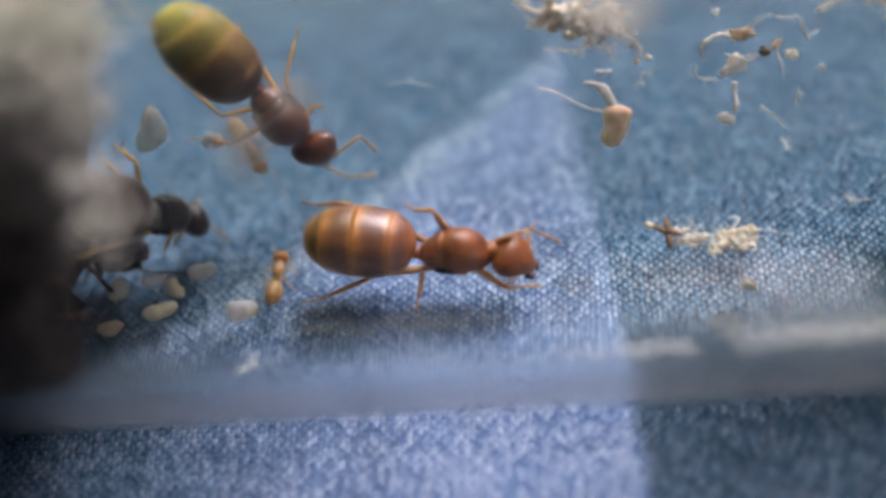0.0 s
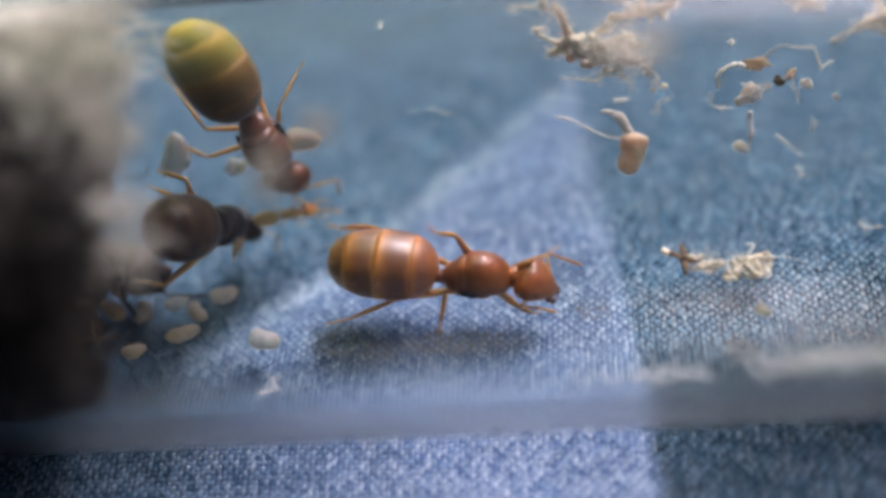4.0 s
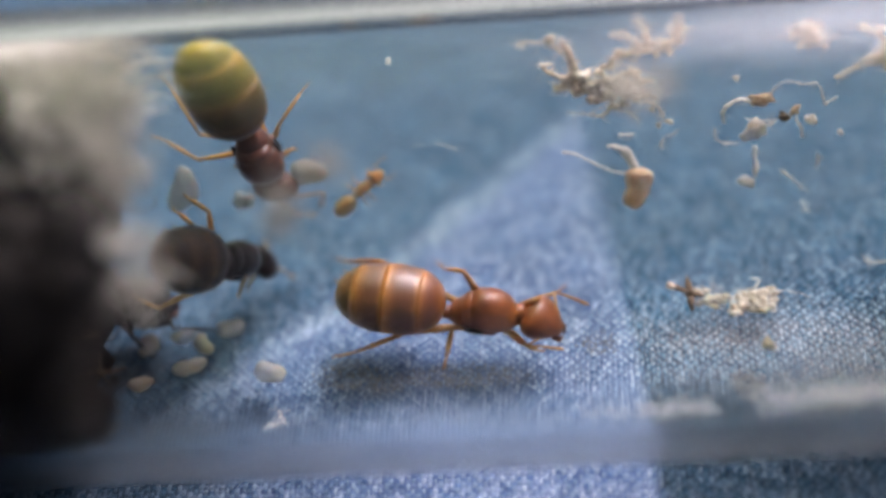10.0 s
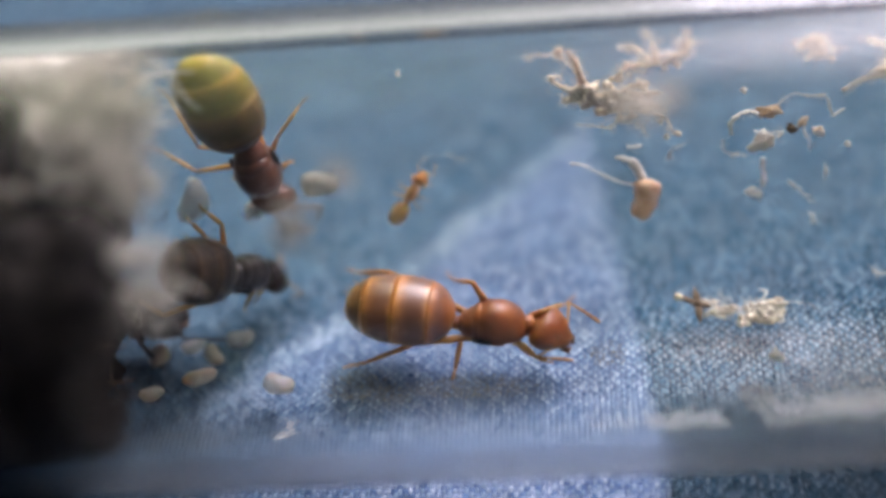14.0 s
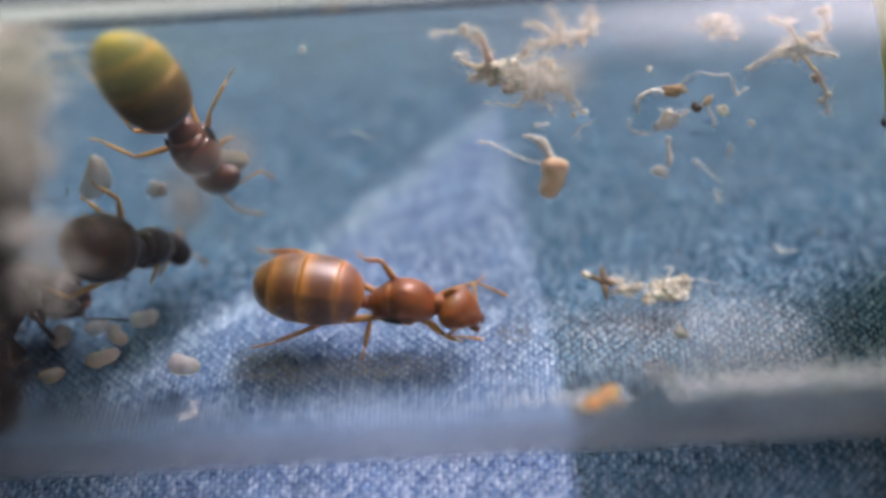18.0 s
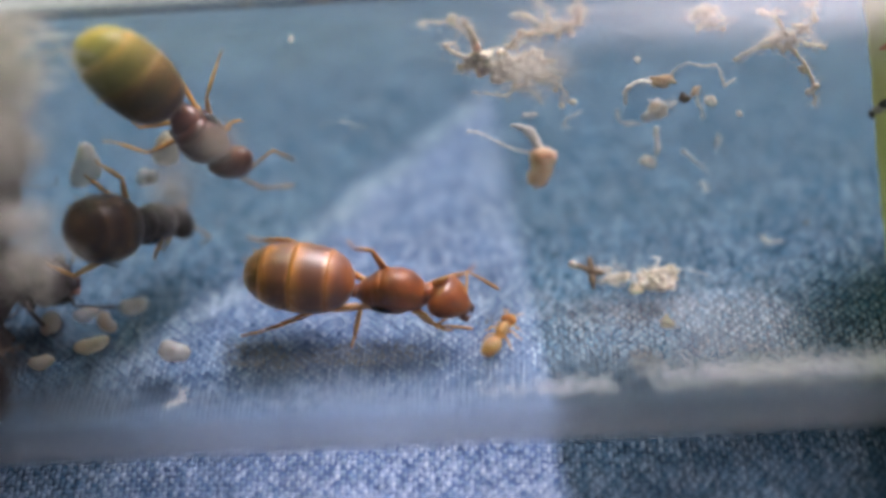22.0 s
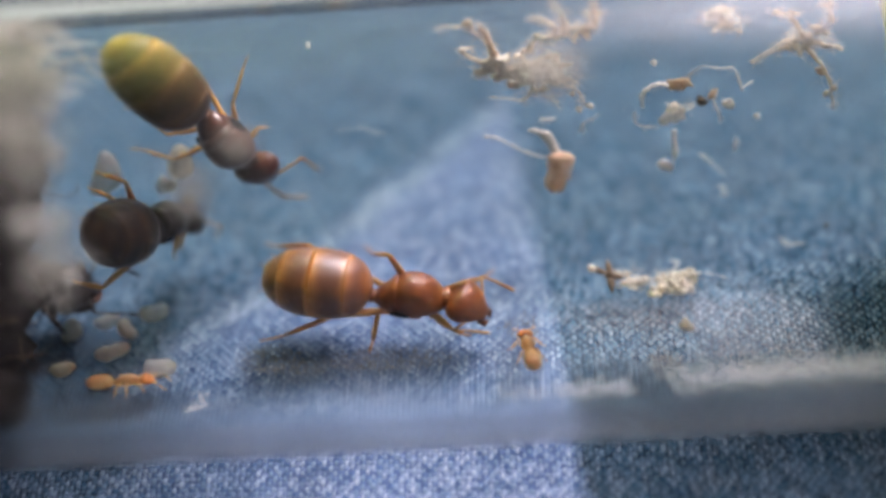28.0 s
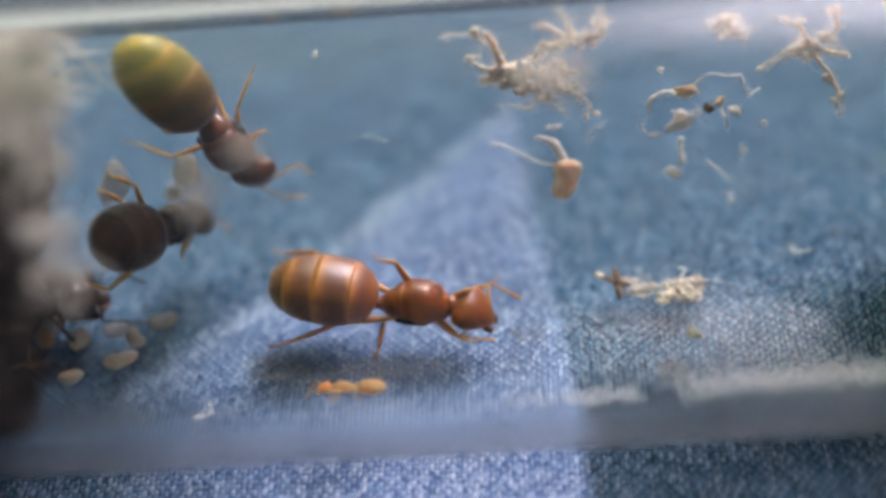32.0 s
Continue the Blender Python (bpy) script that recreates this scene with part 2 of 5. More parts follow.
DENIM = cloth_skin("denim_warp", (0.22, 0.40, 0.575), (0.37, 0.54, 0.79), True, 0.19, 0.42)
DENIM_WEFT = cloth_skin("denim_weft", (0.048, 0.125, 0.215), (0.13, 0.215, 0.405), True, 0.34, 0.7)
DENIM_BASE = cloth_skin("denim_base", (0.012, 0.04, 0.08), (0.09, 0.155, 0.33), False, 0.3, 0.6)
AMBER_TERGITE = [tergite_skin("amber_tergite", d, m, r, 0.42, 0.6) for d, m, r in (
    ((0.15, 0.037, 0.004), (0.22, 0.058, 0.006), (0.52, 0.17, 0.016)), ((0.115, 0.029, 0.003), (0.135, 0.036, 0.004), (0.56, 0.21, 0.022)),
    ((0.12, 0.036, 0.004), (0.135, 0.04, 0.004), (0.56, 0.23, 0.026)), ((0.17, 0.078, 0.009), (0.15, 0.066, 0.008), (0.34, 0.19, 0.03)))]
for m in AMBER_TERGITE:
    q = m.node_tree.nodes["Principled BSDF"]
    q.inputs["Coat Weight"].default_value, q.inputs["Coat Roughness"].default_value = 1.0, 0.48
OLIVE_TERGITE = [tergite_skin("olive_tergite", d, m, r, 0.38, 0.2) for d, m, r in (
    ((0.045, 0.02, 0.008), (0.06, 0.025, 0.01), (0.085, 0.04, 0.012)), ((0.075, 0.042, 0.01), (0.07, 0.033, 0.01), (0.19, 0.10, 0.022)),
    ((0.13, 0.105, 0.012), (0.13, 0.085, 0.012), (0.28, 0.18, 0.025)), ((0.17, 0.15, 0.018), (0.14, 0.115, 0.016), (0.33, 0.26, 0.04)))]
BROWN_TERGITE = [tergite_skin("brown_tergite", (0.014, 0.008, 0.004), (0.016, 0.009, 0.005), (0.05, 0.026, 0.012), 0.3)] * 4
for m in BROWN_TERGITE[:1]:
    m.node_tree.nodes["Principled BSDF"].inputs["Specular IOR Level"].default_value = 0.2
    m.node_tree.nodes["Principled BSDF"].inputs["Sheen Weight"].default_value = 0.0
    m.node_tree.nodes["Principled BSDF"].inputs["Subsurface Weight"].default_value = 0.0
AMBER = surface("amber_chitin", (0.13, 0.028, 0.004), (0.30, 0.085, 0.01), 0.7, 0.4, 0.012, sss=0.3, coat=0.4)
AMBER_LEG = surface("amber_leg", (0.34, 0.14, 0.03), (0.50, 0.25, 0.06), 0.5, 0.35, sss=0.3)
RUST = surface("rust_chitin", (0.05, 0.015, 0.006), (0.12, 0.038, 0.013), 0.8, 0.3, 0.012, sss=0.15)
UMBER = surface("umber_chitin", (0.010, 0.006, 0.004), (0.026, 0.014, 0.009), 0.8, 0.28, 0.012)
HONEY_LEG = surface("honey_leg", (0.36, 0.17, 0.03), (0.55, 0.30, 0.07), 0.5, 0.35, sss=0.2)
STRAW = surface("straw_chitin", (0.68, 0.36, 0.11), (0.84, 0.56, 0.24), 0.4, 0.35, sss=0.4, clear=0.7)
STRAW_LEG = surface("straw_leg", (0.52, 0.24, 0.06), (0.68, 0.38, 0.13), 0.4, 0.4, sss=0.3)
GOLD = surface("golden_head", (0.50, 0.19, 0.04), (0.66, 0.30, 0.07), 0.4, 0.35, sss=0.4, clear=0.45)
EYE = surface("ant_eye", (0.01, 0.008, 0.008), (0.02, 0.015, 0.012), 0.1, 0.2)
WAX = surface("brood_wax", (0.50, 0.42, 0.30), (0.64, 0.57, 0.44), 0.3, 0.5, 0.02, sss=0.5, clear=0.74)
PALE = surface("pale_larva", (0.50, 0.48, 0.42), (0.64, 0.62, 0.56), 0.3, 0.5, 0.02, sss=0.5, clear=0.76)
HUSK = surface("husk_cream", (0.48, 0.39, 0.27), (0.87, 0.78, 0.65), 0.3, 0.75, 0.05, sss=0.3)
CREAM = surface("cream_skin", (0.72, 0.66, 0.58), (0.93, 0.90, 0.86), 0.3, 0.6, 0.04, sss=0.3)
COTTON = surface("cotton_fibre", (0.62, 0.58, 0.50), (0.85, 0.82, 0.76), 0.6, 0.85)
GREY_COTTON = surface("grey_cotton", (0.26, 0.25, 0.20), (0.66, 0.63, 0.55), 1.6, 0.9)
SEED = surface("seed_amber", (0.58, 0.32, 0.15), (0.86, 0.68, 0.48), 0.4, 0.4, 0.05, sss=0.4, clear=0.15, coat=0.4)
BARK = surface("dark_bract", (0.10, 0.06, 0.035), (0.22, 0.15, 0.09), 0.15, 0.7, 0.02)
RUSTY = surface("rust_flake", (0.46, 0.27, 0.16), (0.80, 0.64, 0.50), 0.2, 0.5, sss=0.2)
PEAT = surface("soaked_peat", (0.016, 0.014, 0.013), (0.05, 0.042, 0.038), 1.5, 0.95, 0.1)
PEAT.node_tree.nodes["Principled BSDF"].inputs["Specular IOR Level"].default_value = 0.1
LIME = surface("lime_foam", (0.58, 0.62, 0.20), (0.70, 0.74, 0.30), 2.5, 0.75, 0.05)
SOOT = surface("soot_speck", (0.02, 0.02, 0.015), (0.05, 0.045, 0.03), 0.2, 0.7)
PLASTER = surface("plaster", (0.07, 0.07, 0.07), (0.12, 0.12, 0.115), 12, 0.9, 1.0)
WALL_PAINT = surface("wall_paint", (0.08, 0.078, 0.075), (0.12, 0.118, 0.112), 12, 0.9, 0.4)
PALE_GLOW = glowing("pale_glow", (0.80, 0.87, 0.78), 1.1)
WHITE_GLOW = glowing("white_glow", (0.95, 0.95, 1.0), 6.0)
GREEN_GLOW = glowing("green_glow", (0.38, 0.58, 0.22), 4.6)
GRIME = surface("grime", (0.34, 0.31, 0.26), (0.50, 0.47, 0.41), 0.7, 0.8)
SILT_SHADE = surface("silt_shade", (0.09, 0.10, 0.105), (0.17, 0.18, 0.185), 0.6, 0.85)
STREAK_WHITE = surface("streak_white", (0.82, 0.82, 0.84), (0.92, 0.92, 0.94), 0.2, 0.25, sss=0.2, clear=0.5)
RED_SMEAR = surface("red_smear", (0.55, 0.16, 0.06), (0.65, 0.28, 0.10), 0.4, 0.7)


# ---- mesh helpers ----
def mesh_of(bm, name, smooth=True):
    bm.normal_update()
    bmesh.ops.scale(bm, vec=(MM, MM, MM), verts=bm.verts)
    me = bpy.data.meshes.new(name)
    bm.to_mesh(me)
    bm.free()
    for p in me.polygons:
        p.use_smooth = smooth
    return me


def part(name, bm, material, parent=None, label="", at=None, smooth=True):
    """Links a bmesh drawn in millimetres as one mesh object under a thing or a part."""
    me = mesh_of(bm, name, smooth)
    me.materials.append(material)
    ob = new(name, me)
    if parent:
        ob.parent = parent
    if at is not None:
        ob.location = Vector(at) * MM
    if label:
        tagged(ob, label)
    return ob


def arrays(name, verts, faces, material, parent=None):
    me = bpy.data.meshes.new(name)
    me.from_pydata((np.asarray(verts) * MM).tolist(), [], faces.tolist() if hasattr(faces, "tolist") else faces)
    me.materials.append(material)
    me.shade_smooth()
    ob = new(name, me)
    if parent:
        ob.parent = parent
    return ob


def ball(bm, c, s, rot=(0, 0, 0), u=16, v=10):
    m = Matrix.Translation(c) @ Euler([radians(a) for a in rot]).to_matrix().to_4x4() @ Matrix.Diagonal((*s, 1))
    return bmesh.ops.create_uvsphere(bm, u_segments=u, v_segments=v, radius=1, matrix=m)["verts"]


def lathe(bm, prof, seg=28, sy=1.0, sz=1.0, shift=(0, 0, 0), caps=True):
    """Rings (x, radius) round the x axis."""
    rings = []
    for x, r in prof:
        rings.append([bm.verts.new((x + shift[0], shift[1] + r * sy * math.cos(2 * math.pi * k / seg), shift[2] + r * sz * math.sin(2 * math.pi * k / seg))) for k in range(seg)])
    for a, b in zip(rings, rings[1:]):
        for k in range(seg):
            bm.faces.new((a[k], b[k], b[(k + 1) % seg], a[(k + 1) % seg]))
    if caps:
        bm.faces.new(rings[0])
        bm.faces.new(rings[-1][::-1])
    return rings


def sweep(bm, pts, radii, seg=8, flat=1.0):
    """A tapered limb through points."""
    pts = [Vector(p) for p in pts]
    rings, side = [], None
    for i, p in enumerate(pts):
        d = (pts[min(i + 1, len(pts) - 1)] - pts[max(i - 1, 0)]).normalized()
        if side is None:
            side = d.cross(Vector((0.13, 0.31, 1))).normalized()
        side = (side - d * side.dot(d)).normalized()
        up = d.cross(side)
        rings.append([bm.verts.new(p + radii[i] * (side * math.cos(2 * math.pi * k / seg) + up * flat * math.sin(2 * math.pi * k / seg))) for k in range(seg)])
    for a, b in zip(rings, rings[1:]):
        for k in range(seg):
            bm.faces.new((a[k], a[(k + 1) % seg], b[(k + 1) % seg], b[k]))
    bm.faces.new(rings[0][::-1])
    bm.faces.new(rings[-1])


def rough_up(bm, amount, scale, seed=0.0):
    bm.normal_update()
    for v in bm.verts:
        k = noise.fractal(v.co * scale + Vector((seed, seed * 1.7, -seed)), 0.8, 2.1, 4)
        v.co += v.normal * k * amount


def on_wall(x, phi, heading=0.0, lift=0.0, pitch=0.0, roll=0.0):
    """A pose on the inside of the tube: x along it, phi round it from the lowest line, heading from the tube's axis."""
    a, h = radians(phi), radians(heading)
    n = Vector((0, -math.sin(a), math.cos(a)))
    et = Vector((0, math.cos(a), math.sin(a)))
    fw = Vector((math.cos(h), 0, 0)) + et * math.sin(h)
    lf = n.cross(fw)
    o = Vector((x, R_IN * math.sin(a), ZC - R_IN * math.cos(a))) + n * lift
    m = Matrix((fw, lf, n)).transposed().to_4x4()
    return TUBE @ Matrix.Translation(o * MM) @ m @ pose(0, 0, 0, roll, -pitch, 0)


def thing(name, m, label, category, group="", kind=""):
    ob = new(name)
    ob.empty_display_size = 0.5 * MM
    ob.matrix_world = m
    return tagged(ob, label, category, group, kind)


# ---- the cloth ----
def cloth():
    bm = bmesh.new()
    n = 40
    size = 270.0
    vs = [[bm.verts.new((-size + 2 * size * i / n, -size + 2 * size * j / n, -0.16)) for j in range(n + 1)] for i in range(n + 1)]
    for i in range(n):
        for j in range(n):
            bm.faces.new((vs[i][j], vs[i + 1][j], vs[i + 1][j + 1], vs[i][j + 1]))
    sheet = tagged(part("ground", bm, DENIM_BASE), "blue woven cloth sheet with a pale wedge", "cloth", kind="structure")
    # yarn floats of a plain weave, warp and weft in turn, over the part that is seen from near
    p = 0.205
    nx, ny = int(58 / p), int(50 / p)
    rng = np.random.default_rng(5)
    ii, jj = np.meshgrid(np.arange(nx), np.arange(ny), indexing="ij")
    ii, jj = ii.ravel(), jj.ravel()
    warp = ((ii + jj) % 2) == 0
    cx = -26 + ii * p + rng.normal(0, 0.019, ii.size) + 0.05 * np.sin(jj * 0.11)
    cy = -13 + jj * p + rng.normal(0, 0.022, ii.size) + 0.05 * np.sin(ii * 0.09)
    lu = np.linspace(-1, 1, 4)
    lv = np.array([-1.0, 0.0, 1.0])
    u, v = np.meshgrid(lu, lv, indexing="ij")
    u, v = u.ravel(), v.ravel()
    length, width = 0.62 * p, 0.38 * p
    height = 0.05 * (1 - u ** 2) - 0.03 * v ** 2 - 0.04
    w = 1 - 0.35 * u ** 2
    ax = np.where(warp[:, None], (v * w * width)[None], (u * length)[None])
    ay = np.where(warp[:, None], (u * length)[None], (v * w * width)[None])
    sc = rng.uniform(0.75, 1.2, (ii.size, 1))
    tw = rng.normal(0, 0.07, (ii.size, 1))
    vx = cx[:, None] + (ax * np.cos(tw) - ay * np.sin(tw)) * sc
    vy = cy[:, None] + (ax * np.sin(tw) + ay * np.cos(tw)) * sc
    vz = height[None] * np.ones((ii.size, 1)) + rng.normal(0, 0.009, (ii.size, 1)) - 0.03
    verts = np.stack([vx, vy, vz], -1).reshape(-1, 3)
    quad = np.array([[3 * a + b, 3 * (a + 1) + b, 3 * (a + 1) + b + 1, 3 * a + b + 1] for a in range(3) for b in range(2)])
    verts = verts.reshape(ii.size, 12, 3)
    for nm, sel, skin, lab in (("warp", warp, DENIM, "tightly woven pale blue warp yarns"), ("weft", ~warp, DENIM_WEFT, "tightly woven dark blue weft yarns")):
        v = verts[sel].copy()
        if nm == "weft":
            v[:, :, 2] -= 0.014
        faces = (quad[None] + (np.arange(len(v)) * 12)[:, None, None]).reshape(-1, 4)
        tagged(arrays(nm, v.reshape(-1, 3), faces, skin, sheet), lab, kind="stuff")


cloth()


# ---- plain walls added out of view, to close the place and shade its sides ----
def slab(name, x, y, z, material, label):
    bm = bmesh.new()
    m = Matrix.Translation(((x[0] + x[1]) / 2, (y[0] + y[1]) / 2, (z[0] + z[1]) / 2)) @ Matrix.Diagonal((x[1] - x[0], y[1] - y[0], z[1] - z[0], 1))
    bmesh.ops.create_cube(bm, size=1, matrix=m)
    return tagged(part(name, bm, material, smooth=False), label, kind="structure")


def enclosure():
    e, t = 260.0, 24.0
    slab("wall_south", (-e - t, e + t), (-e - t, -e), (-60, 460), WALL_PAINT, "added dark grey plaster wall out of view")
    slab("wall_west", (-e - t, -e), (-e, e + t), (-60, 300), PLASTER, "added dark grey plaster wall out of view")
    slab("wall_east", (e, e + t), (-e, e + t), (-60, 22), PLASTER, "added low dark grey plaster wall out of view")
    # three glowing slabs added out of view, to show as reflections in the glass
    slab("backdrop_pale", (-e, 40), (e, e + t), (-60, 130), PALE_GLOW, "added pale glowing slab out of view behind the tube")
    slab("backdrop_low", (40, e), (e, e + t), (-30, 34), WHITE_GLOW, "added low bright glowing slab out of view")
    slab("backdrop_green", (-190, -8), (70, 215), (190, 196), GREEN_GLOW, "added green glowing slab out of view overhead")


enclosure()


# ---- the test tube ----
def test_tube():
    bm = bmesh.new()
    seg = 160
    x0, x1 = -46.0, 38.0
    n = 40
    prof = [(x1 - 0.4, R_IN), (x1, R_IN + 0.4), (x1, R_OUT - 0.4), (x1 - 0.4, R_OUT)]
    prof += [(x1 - 0.5 + (x0 - x1 + 0.5) * k / n, R_OUT) for k in range(n + 1)]
    for k in range(1, 9):
        a = math.pi / 2 * k / 8
        prof.append((x0 - R_OUT * math.sin(a), R_OUT * math.cos(a) + 0.002))
    inner = [(x0 - R_IN * math.sin(math.pi / 2 * k / 8), R_IN * math.cos(math.pi / 2 * k / 8) + 0.002) for k in range(8, 0, -1)]
    prof += inner + [(x0 + (x1 - 0.5 - x0) * k / n, R_IN) for k in range(n + 1)] + [(x1 - 0.4, R_IN)]
    lathe(bm, prof, seg, caps=False)
    bmesh.ops.remove_doubles(bm, verts=bm.verts, dist=1e-5)
    bmesh.ops.recalc_face_normals(bm, faces=bm.faces)
    t = thing("test_tube", TUBE @ Matrix.Translation((0, 0, ZC * MM)), "clear glass test tube lying on blue cloth", "test tube")
    ob = part("barrel", bm, GLASS, t)
    ob.visible_shadow = False
    bm = bmesh.new()
    ring = []
    for i in range(96):
        a = 2 * math.pi * i / 96
        ring.append([bm.verts.new((x1 + 0.55 + 0.5 * math.cos(b), (R_OUT - 0.1 + 0.5 * math.sin(b)) * math.sin(a), (R_OUT - 0.1 + 0.5 * math.sin(b)) * math.cos(a))) for b in (2 * math.pi * q / 12 for q in range(12))])
    for i in range(96):
        for q in range(12):
            bm.faces.new((ring[i][q], ring[(i + 1) % 96][q], ring[(i + 1) % 96][(q + 1) % 12], ring[i][(q + 1) % 12]))
    bmesh.ops.recalc_face_normals(bm, faces=bm.faces)
    part("rim", bm, GLASS, t, "rolled glass rim").visible_shadow = False


test_tube()


# ---- the plugs at both ends ----
def fibres(bm, n, centre, spread, length, radius, rng, seg=4, curl=0.5, flatten=None):
    for _ in range(n):
        p = Vector([centre[i] + rng.gauss(0, spread[i]) for i in range(3)])
        if p.x > centre[0] + 1.6 * spread[0]:
            p.x = centre[0] - rng.random() * spread[0]
        d = Vector((rng.gauss(0, 1), rng.gauss(0, 1), rng.gauss(0, 1))).normalized()
        if flatten:
            d = Vector((d.x * flatten[0], d.y * flatten[1], d.z * flatten[2])).normalized()
        pts, k = [p], 6
        ln = length * rng.uniform(0.5, 1.3)
        for _ in range(k):
            d = (d + Vector((rng.gauss(0, curl), rng.gauss(0, curl), rng.gauss(0, curl * (flatten[2] if flatten else 1))))).normalized()
            p = p + d * ln / k
            pts.append(p)
        r = radius * rng.uniform(0.6, 1.3)
        sweep(bm, pts, [r * 0.6] + [r] * (k - 1) + [r * 0.3], seg)


def fit_inside(bm, r_max=7.12, axis=True):
    """Pushes vertices that stick through the glass back inside the tube (world millimetres)."""
    for v in bm.verts:
        d = math.hypot(v.co.y, v.co.z - ZC)
        if d > r_max:
            v.co.y *= r_max / d
            v.co.z = ZC + (v.co.z - ZC) * r_max / d


def peat_plug():
    t = thing("soaked_plug", TUBE, "dark soaked fibrous plug filling the tube", "plug")
    bm = bmesh.new()
    prof = [(-45, 0.05), (-45, 7.4)]
    prof += [(-44 + k * 0.5, 8.2) for k in range(61)]
    prof += [(-13.6, 8.0), (-13.2, 7.5), (-12.9, 6.4), (-12.7, 4.6), (-12.6, 2.6), (-12.6, 1.0), (-12.6, 0.05)]
    lathe(bm, prof, 72, shift=(0, 0, ZC))
    bmesh.ops.recalc_face_normals(bm, faces=bm.faces)
    rough_up(bm, 1.1, 0.55, 3.0)
    rough_up(bm, 0.35, 2.1, 9.0)
    fit_inside(bm, 7.185)
    part("plug_body", bm, PEAT, t)
    rng = random.Random(4)
    bm = bmesh.new()
    for _ in range(60):
        a = rng.uniform(0, 2 * math.pi)
        r = 6.3 * math.sqrt(rng.random())
        fibres(bm, 3, (-13.0, r * math.sin(a), ZC + r * math.cos(a)), (0.3, 0.4, 0.4), 2.2, 0.035, rng)
    fit_inside(bm)
    part("loose_fibres", bm, BARK, t)


def tuft(centre, spread, n, length, label, material=GREY_COTTON, seed=1, radius=0.04, lumps=0):
    t = thing("cotton_tuft", TUBE, label, "cotton tuft", "cotton tufts in the tube")
    rng = random.Random(seed)
    bm = bmesh.new()
    fibres(bm, n, centre, spread, length, radius, rng)
    fit_inside(bm)
    part("strands", bm, material, t)
    if lumps:
        bm = bmesh.new()
        for _ in range(lumps):
            c = [centre[i] + max(-1.4, min(1.0, rng.gauss(0, 0.8))) * spread[i] for i in range(3)]
            s = rng.uniform(0.5, 1.1)
            ball(bm, c, (s * 1.2, s, s * 0.9), (rng.uniform(0, 90),) * 3, 12, 8)
        rough_up(bm, 0.35, 1.6, seed)
        fit_inside(bm, 7.05)
        part("wad", bm, material, t)


peat_plug()
tuft((-15.0, 3.5, 13.9), (3.0, 1.2, 0.7), 1100, 3.5, "dusty whitish cotton wad against the glass above the plug", COTTON, seed=2, lumps=80)
tuft((-11.8, 0.9, 13.4), (1.5, 0.8, 0.7), 320, 3.0, "loose grey cotton strands on the plug", seed=3, lumps=10)
tuft((-9.8, 1.4, 13.4), (0.35, 1.3, 0.6), 200, 2.4, "frayed whitish cotton edge on the plug", seed=8)
tuft((-9.0, -0.9, 13.0), (0.4, 0.7, 0.5), 90, 1.6, "pale grey cotton fluff hanging before the plug", seed=9)
tuft((-11.1, -4.2, 12.0), (1.1, 1.0, 0.9), 420, 2.2, "dark soaked fibres clinging to the near glass", PEAT, seed=12, lumps=12)
tuft((-12.0, -5.6, 8.0), (1.0, 0.6, 1.3), 240, 2.2, "dark soaked fibres clinging low on the near glass", PEAT, seed=13, lumps=10)
tuft((-8.4, -3.7, 11.2), (0.3, 0.5, 0.5), 45, 1.6, "small wisp of pale grey cotton on the plug", GREY_COTTON, seed=5)


def wall_pt(x, phi, h=0.06):
    a = radians(phi)
    return Vector((x, (R_IN - h) * math.sin(a), ZC - (R_IN - h) * math.cos(a)))


def lime_paper():
    """A curled lime slip lining the far wall at the end of the tube."""
    t = thing("paper_slip", TUBE @ Matrix.Translation(wall_pt(28, 30, 0.02) * MM), "lime yellow paper slip curled against the glass", "paper slip")
    o = TUBE.inverted() @ t.location / MM
    bm = bmesh.new()
    nu, nv = 44, 14
    sheets = []
    for h in (0.03, 0.17):
        rows = []
        for i in range(nu + 1):
            phi = -52 + 190 * i / nu
            edge = 21.2 - 0.0003 * (phi - 30) ** 2 + 0.02 * math.sin(phi * 0.35)
            rows.append([bm.verts.new(wall_pt(edge + (36 - edge) * j / nv, phi, h) - o) for j in range(nv + 1)])
        sheets.append(rows)
    for rows, flip in ((sheets[0], True), (sheets[1], False)):
        for i in range(nu):
            for j in range(nv):
                f = (rows[i][j], rows[i + 1][j], rows[i + 1][j + 1], rows[i][j + 1])
                bm.faces.new(f[::-1] if flip else f)
    for i in range(nu):
        bm.faces.new((sheets[0][i][0], sheets[0][i + 1][0], sheets[1][i + 1][0], sheets[1][i][0]))
    bmesh.ops.recalc_face_normals(bm, faces=bm.faces)
    part("sheet", bm, LIME, t)
    for nm, x, phi, s, skin, lab in (("speck", 21.2, 66, (0.28, 0.2, 0.1), SOOT, "dark soot speck"), ("speck", 20.75, 62, (0.12, 0.24, 0.08), SOOT, "dark soot speck"),
                                     ("speck", 21.0, 64, (0.3, 0.22, 0.06), GRIME, "grey dust speck"), ("smear", 20.9, 88, (0.36, 0.2, 0.04), RED_SMEAR, "orange red smear")):
        bm = bmesh.new()
        ball(bm, (0, 0, 0), s, (0, 0, 25), 12, 8)
        rough_up(bm, 0.06, 3.0, x)
        bmesh.ops.rotate(bm, cent=(0, 0, 0), matrix=Matrix.Rotation(radians(phi), 3, "X"), verts=bm.verts)
        bmesh.ops.translate(bm, vec=wall_pt(x, phi, 0.2) - o, verts=bm.verts)
        part(nm, bm, skin, t, lab)


lime_paper()


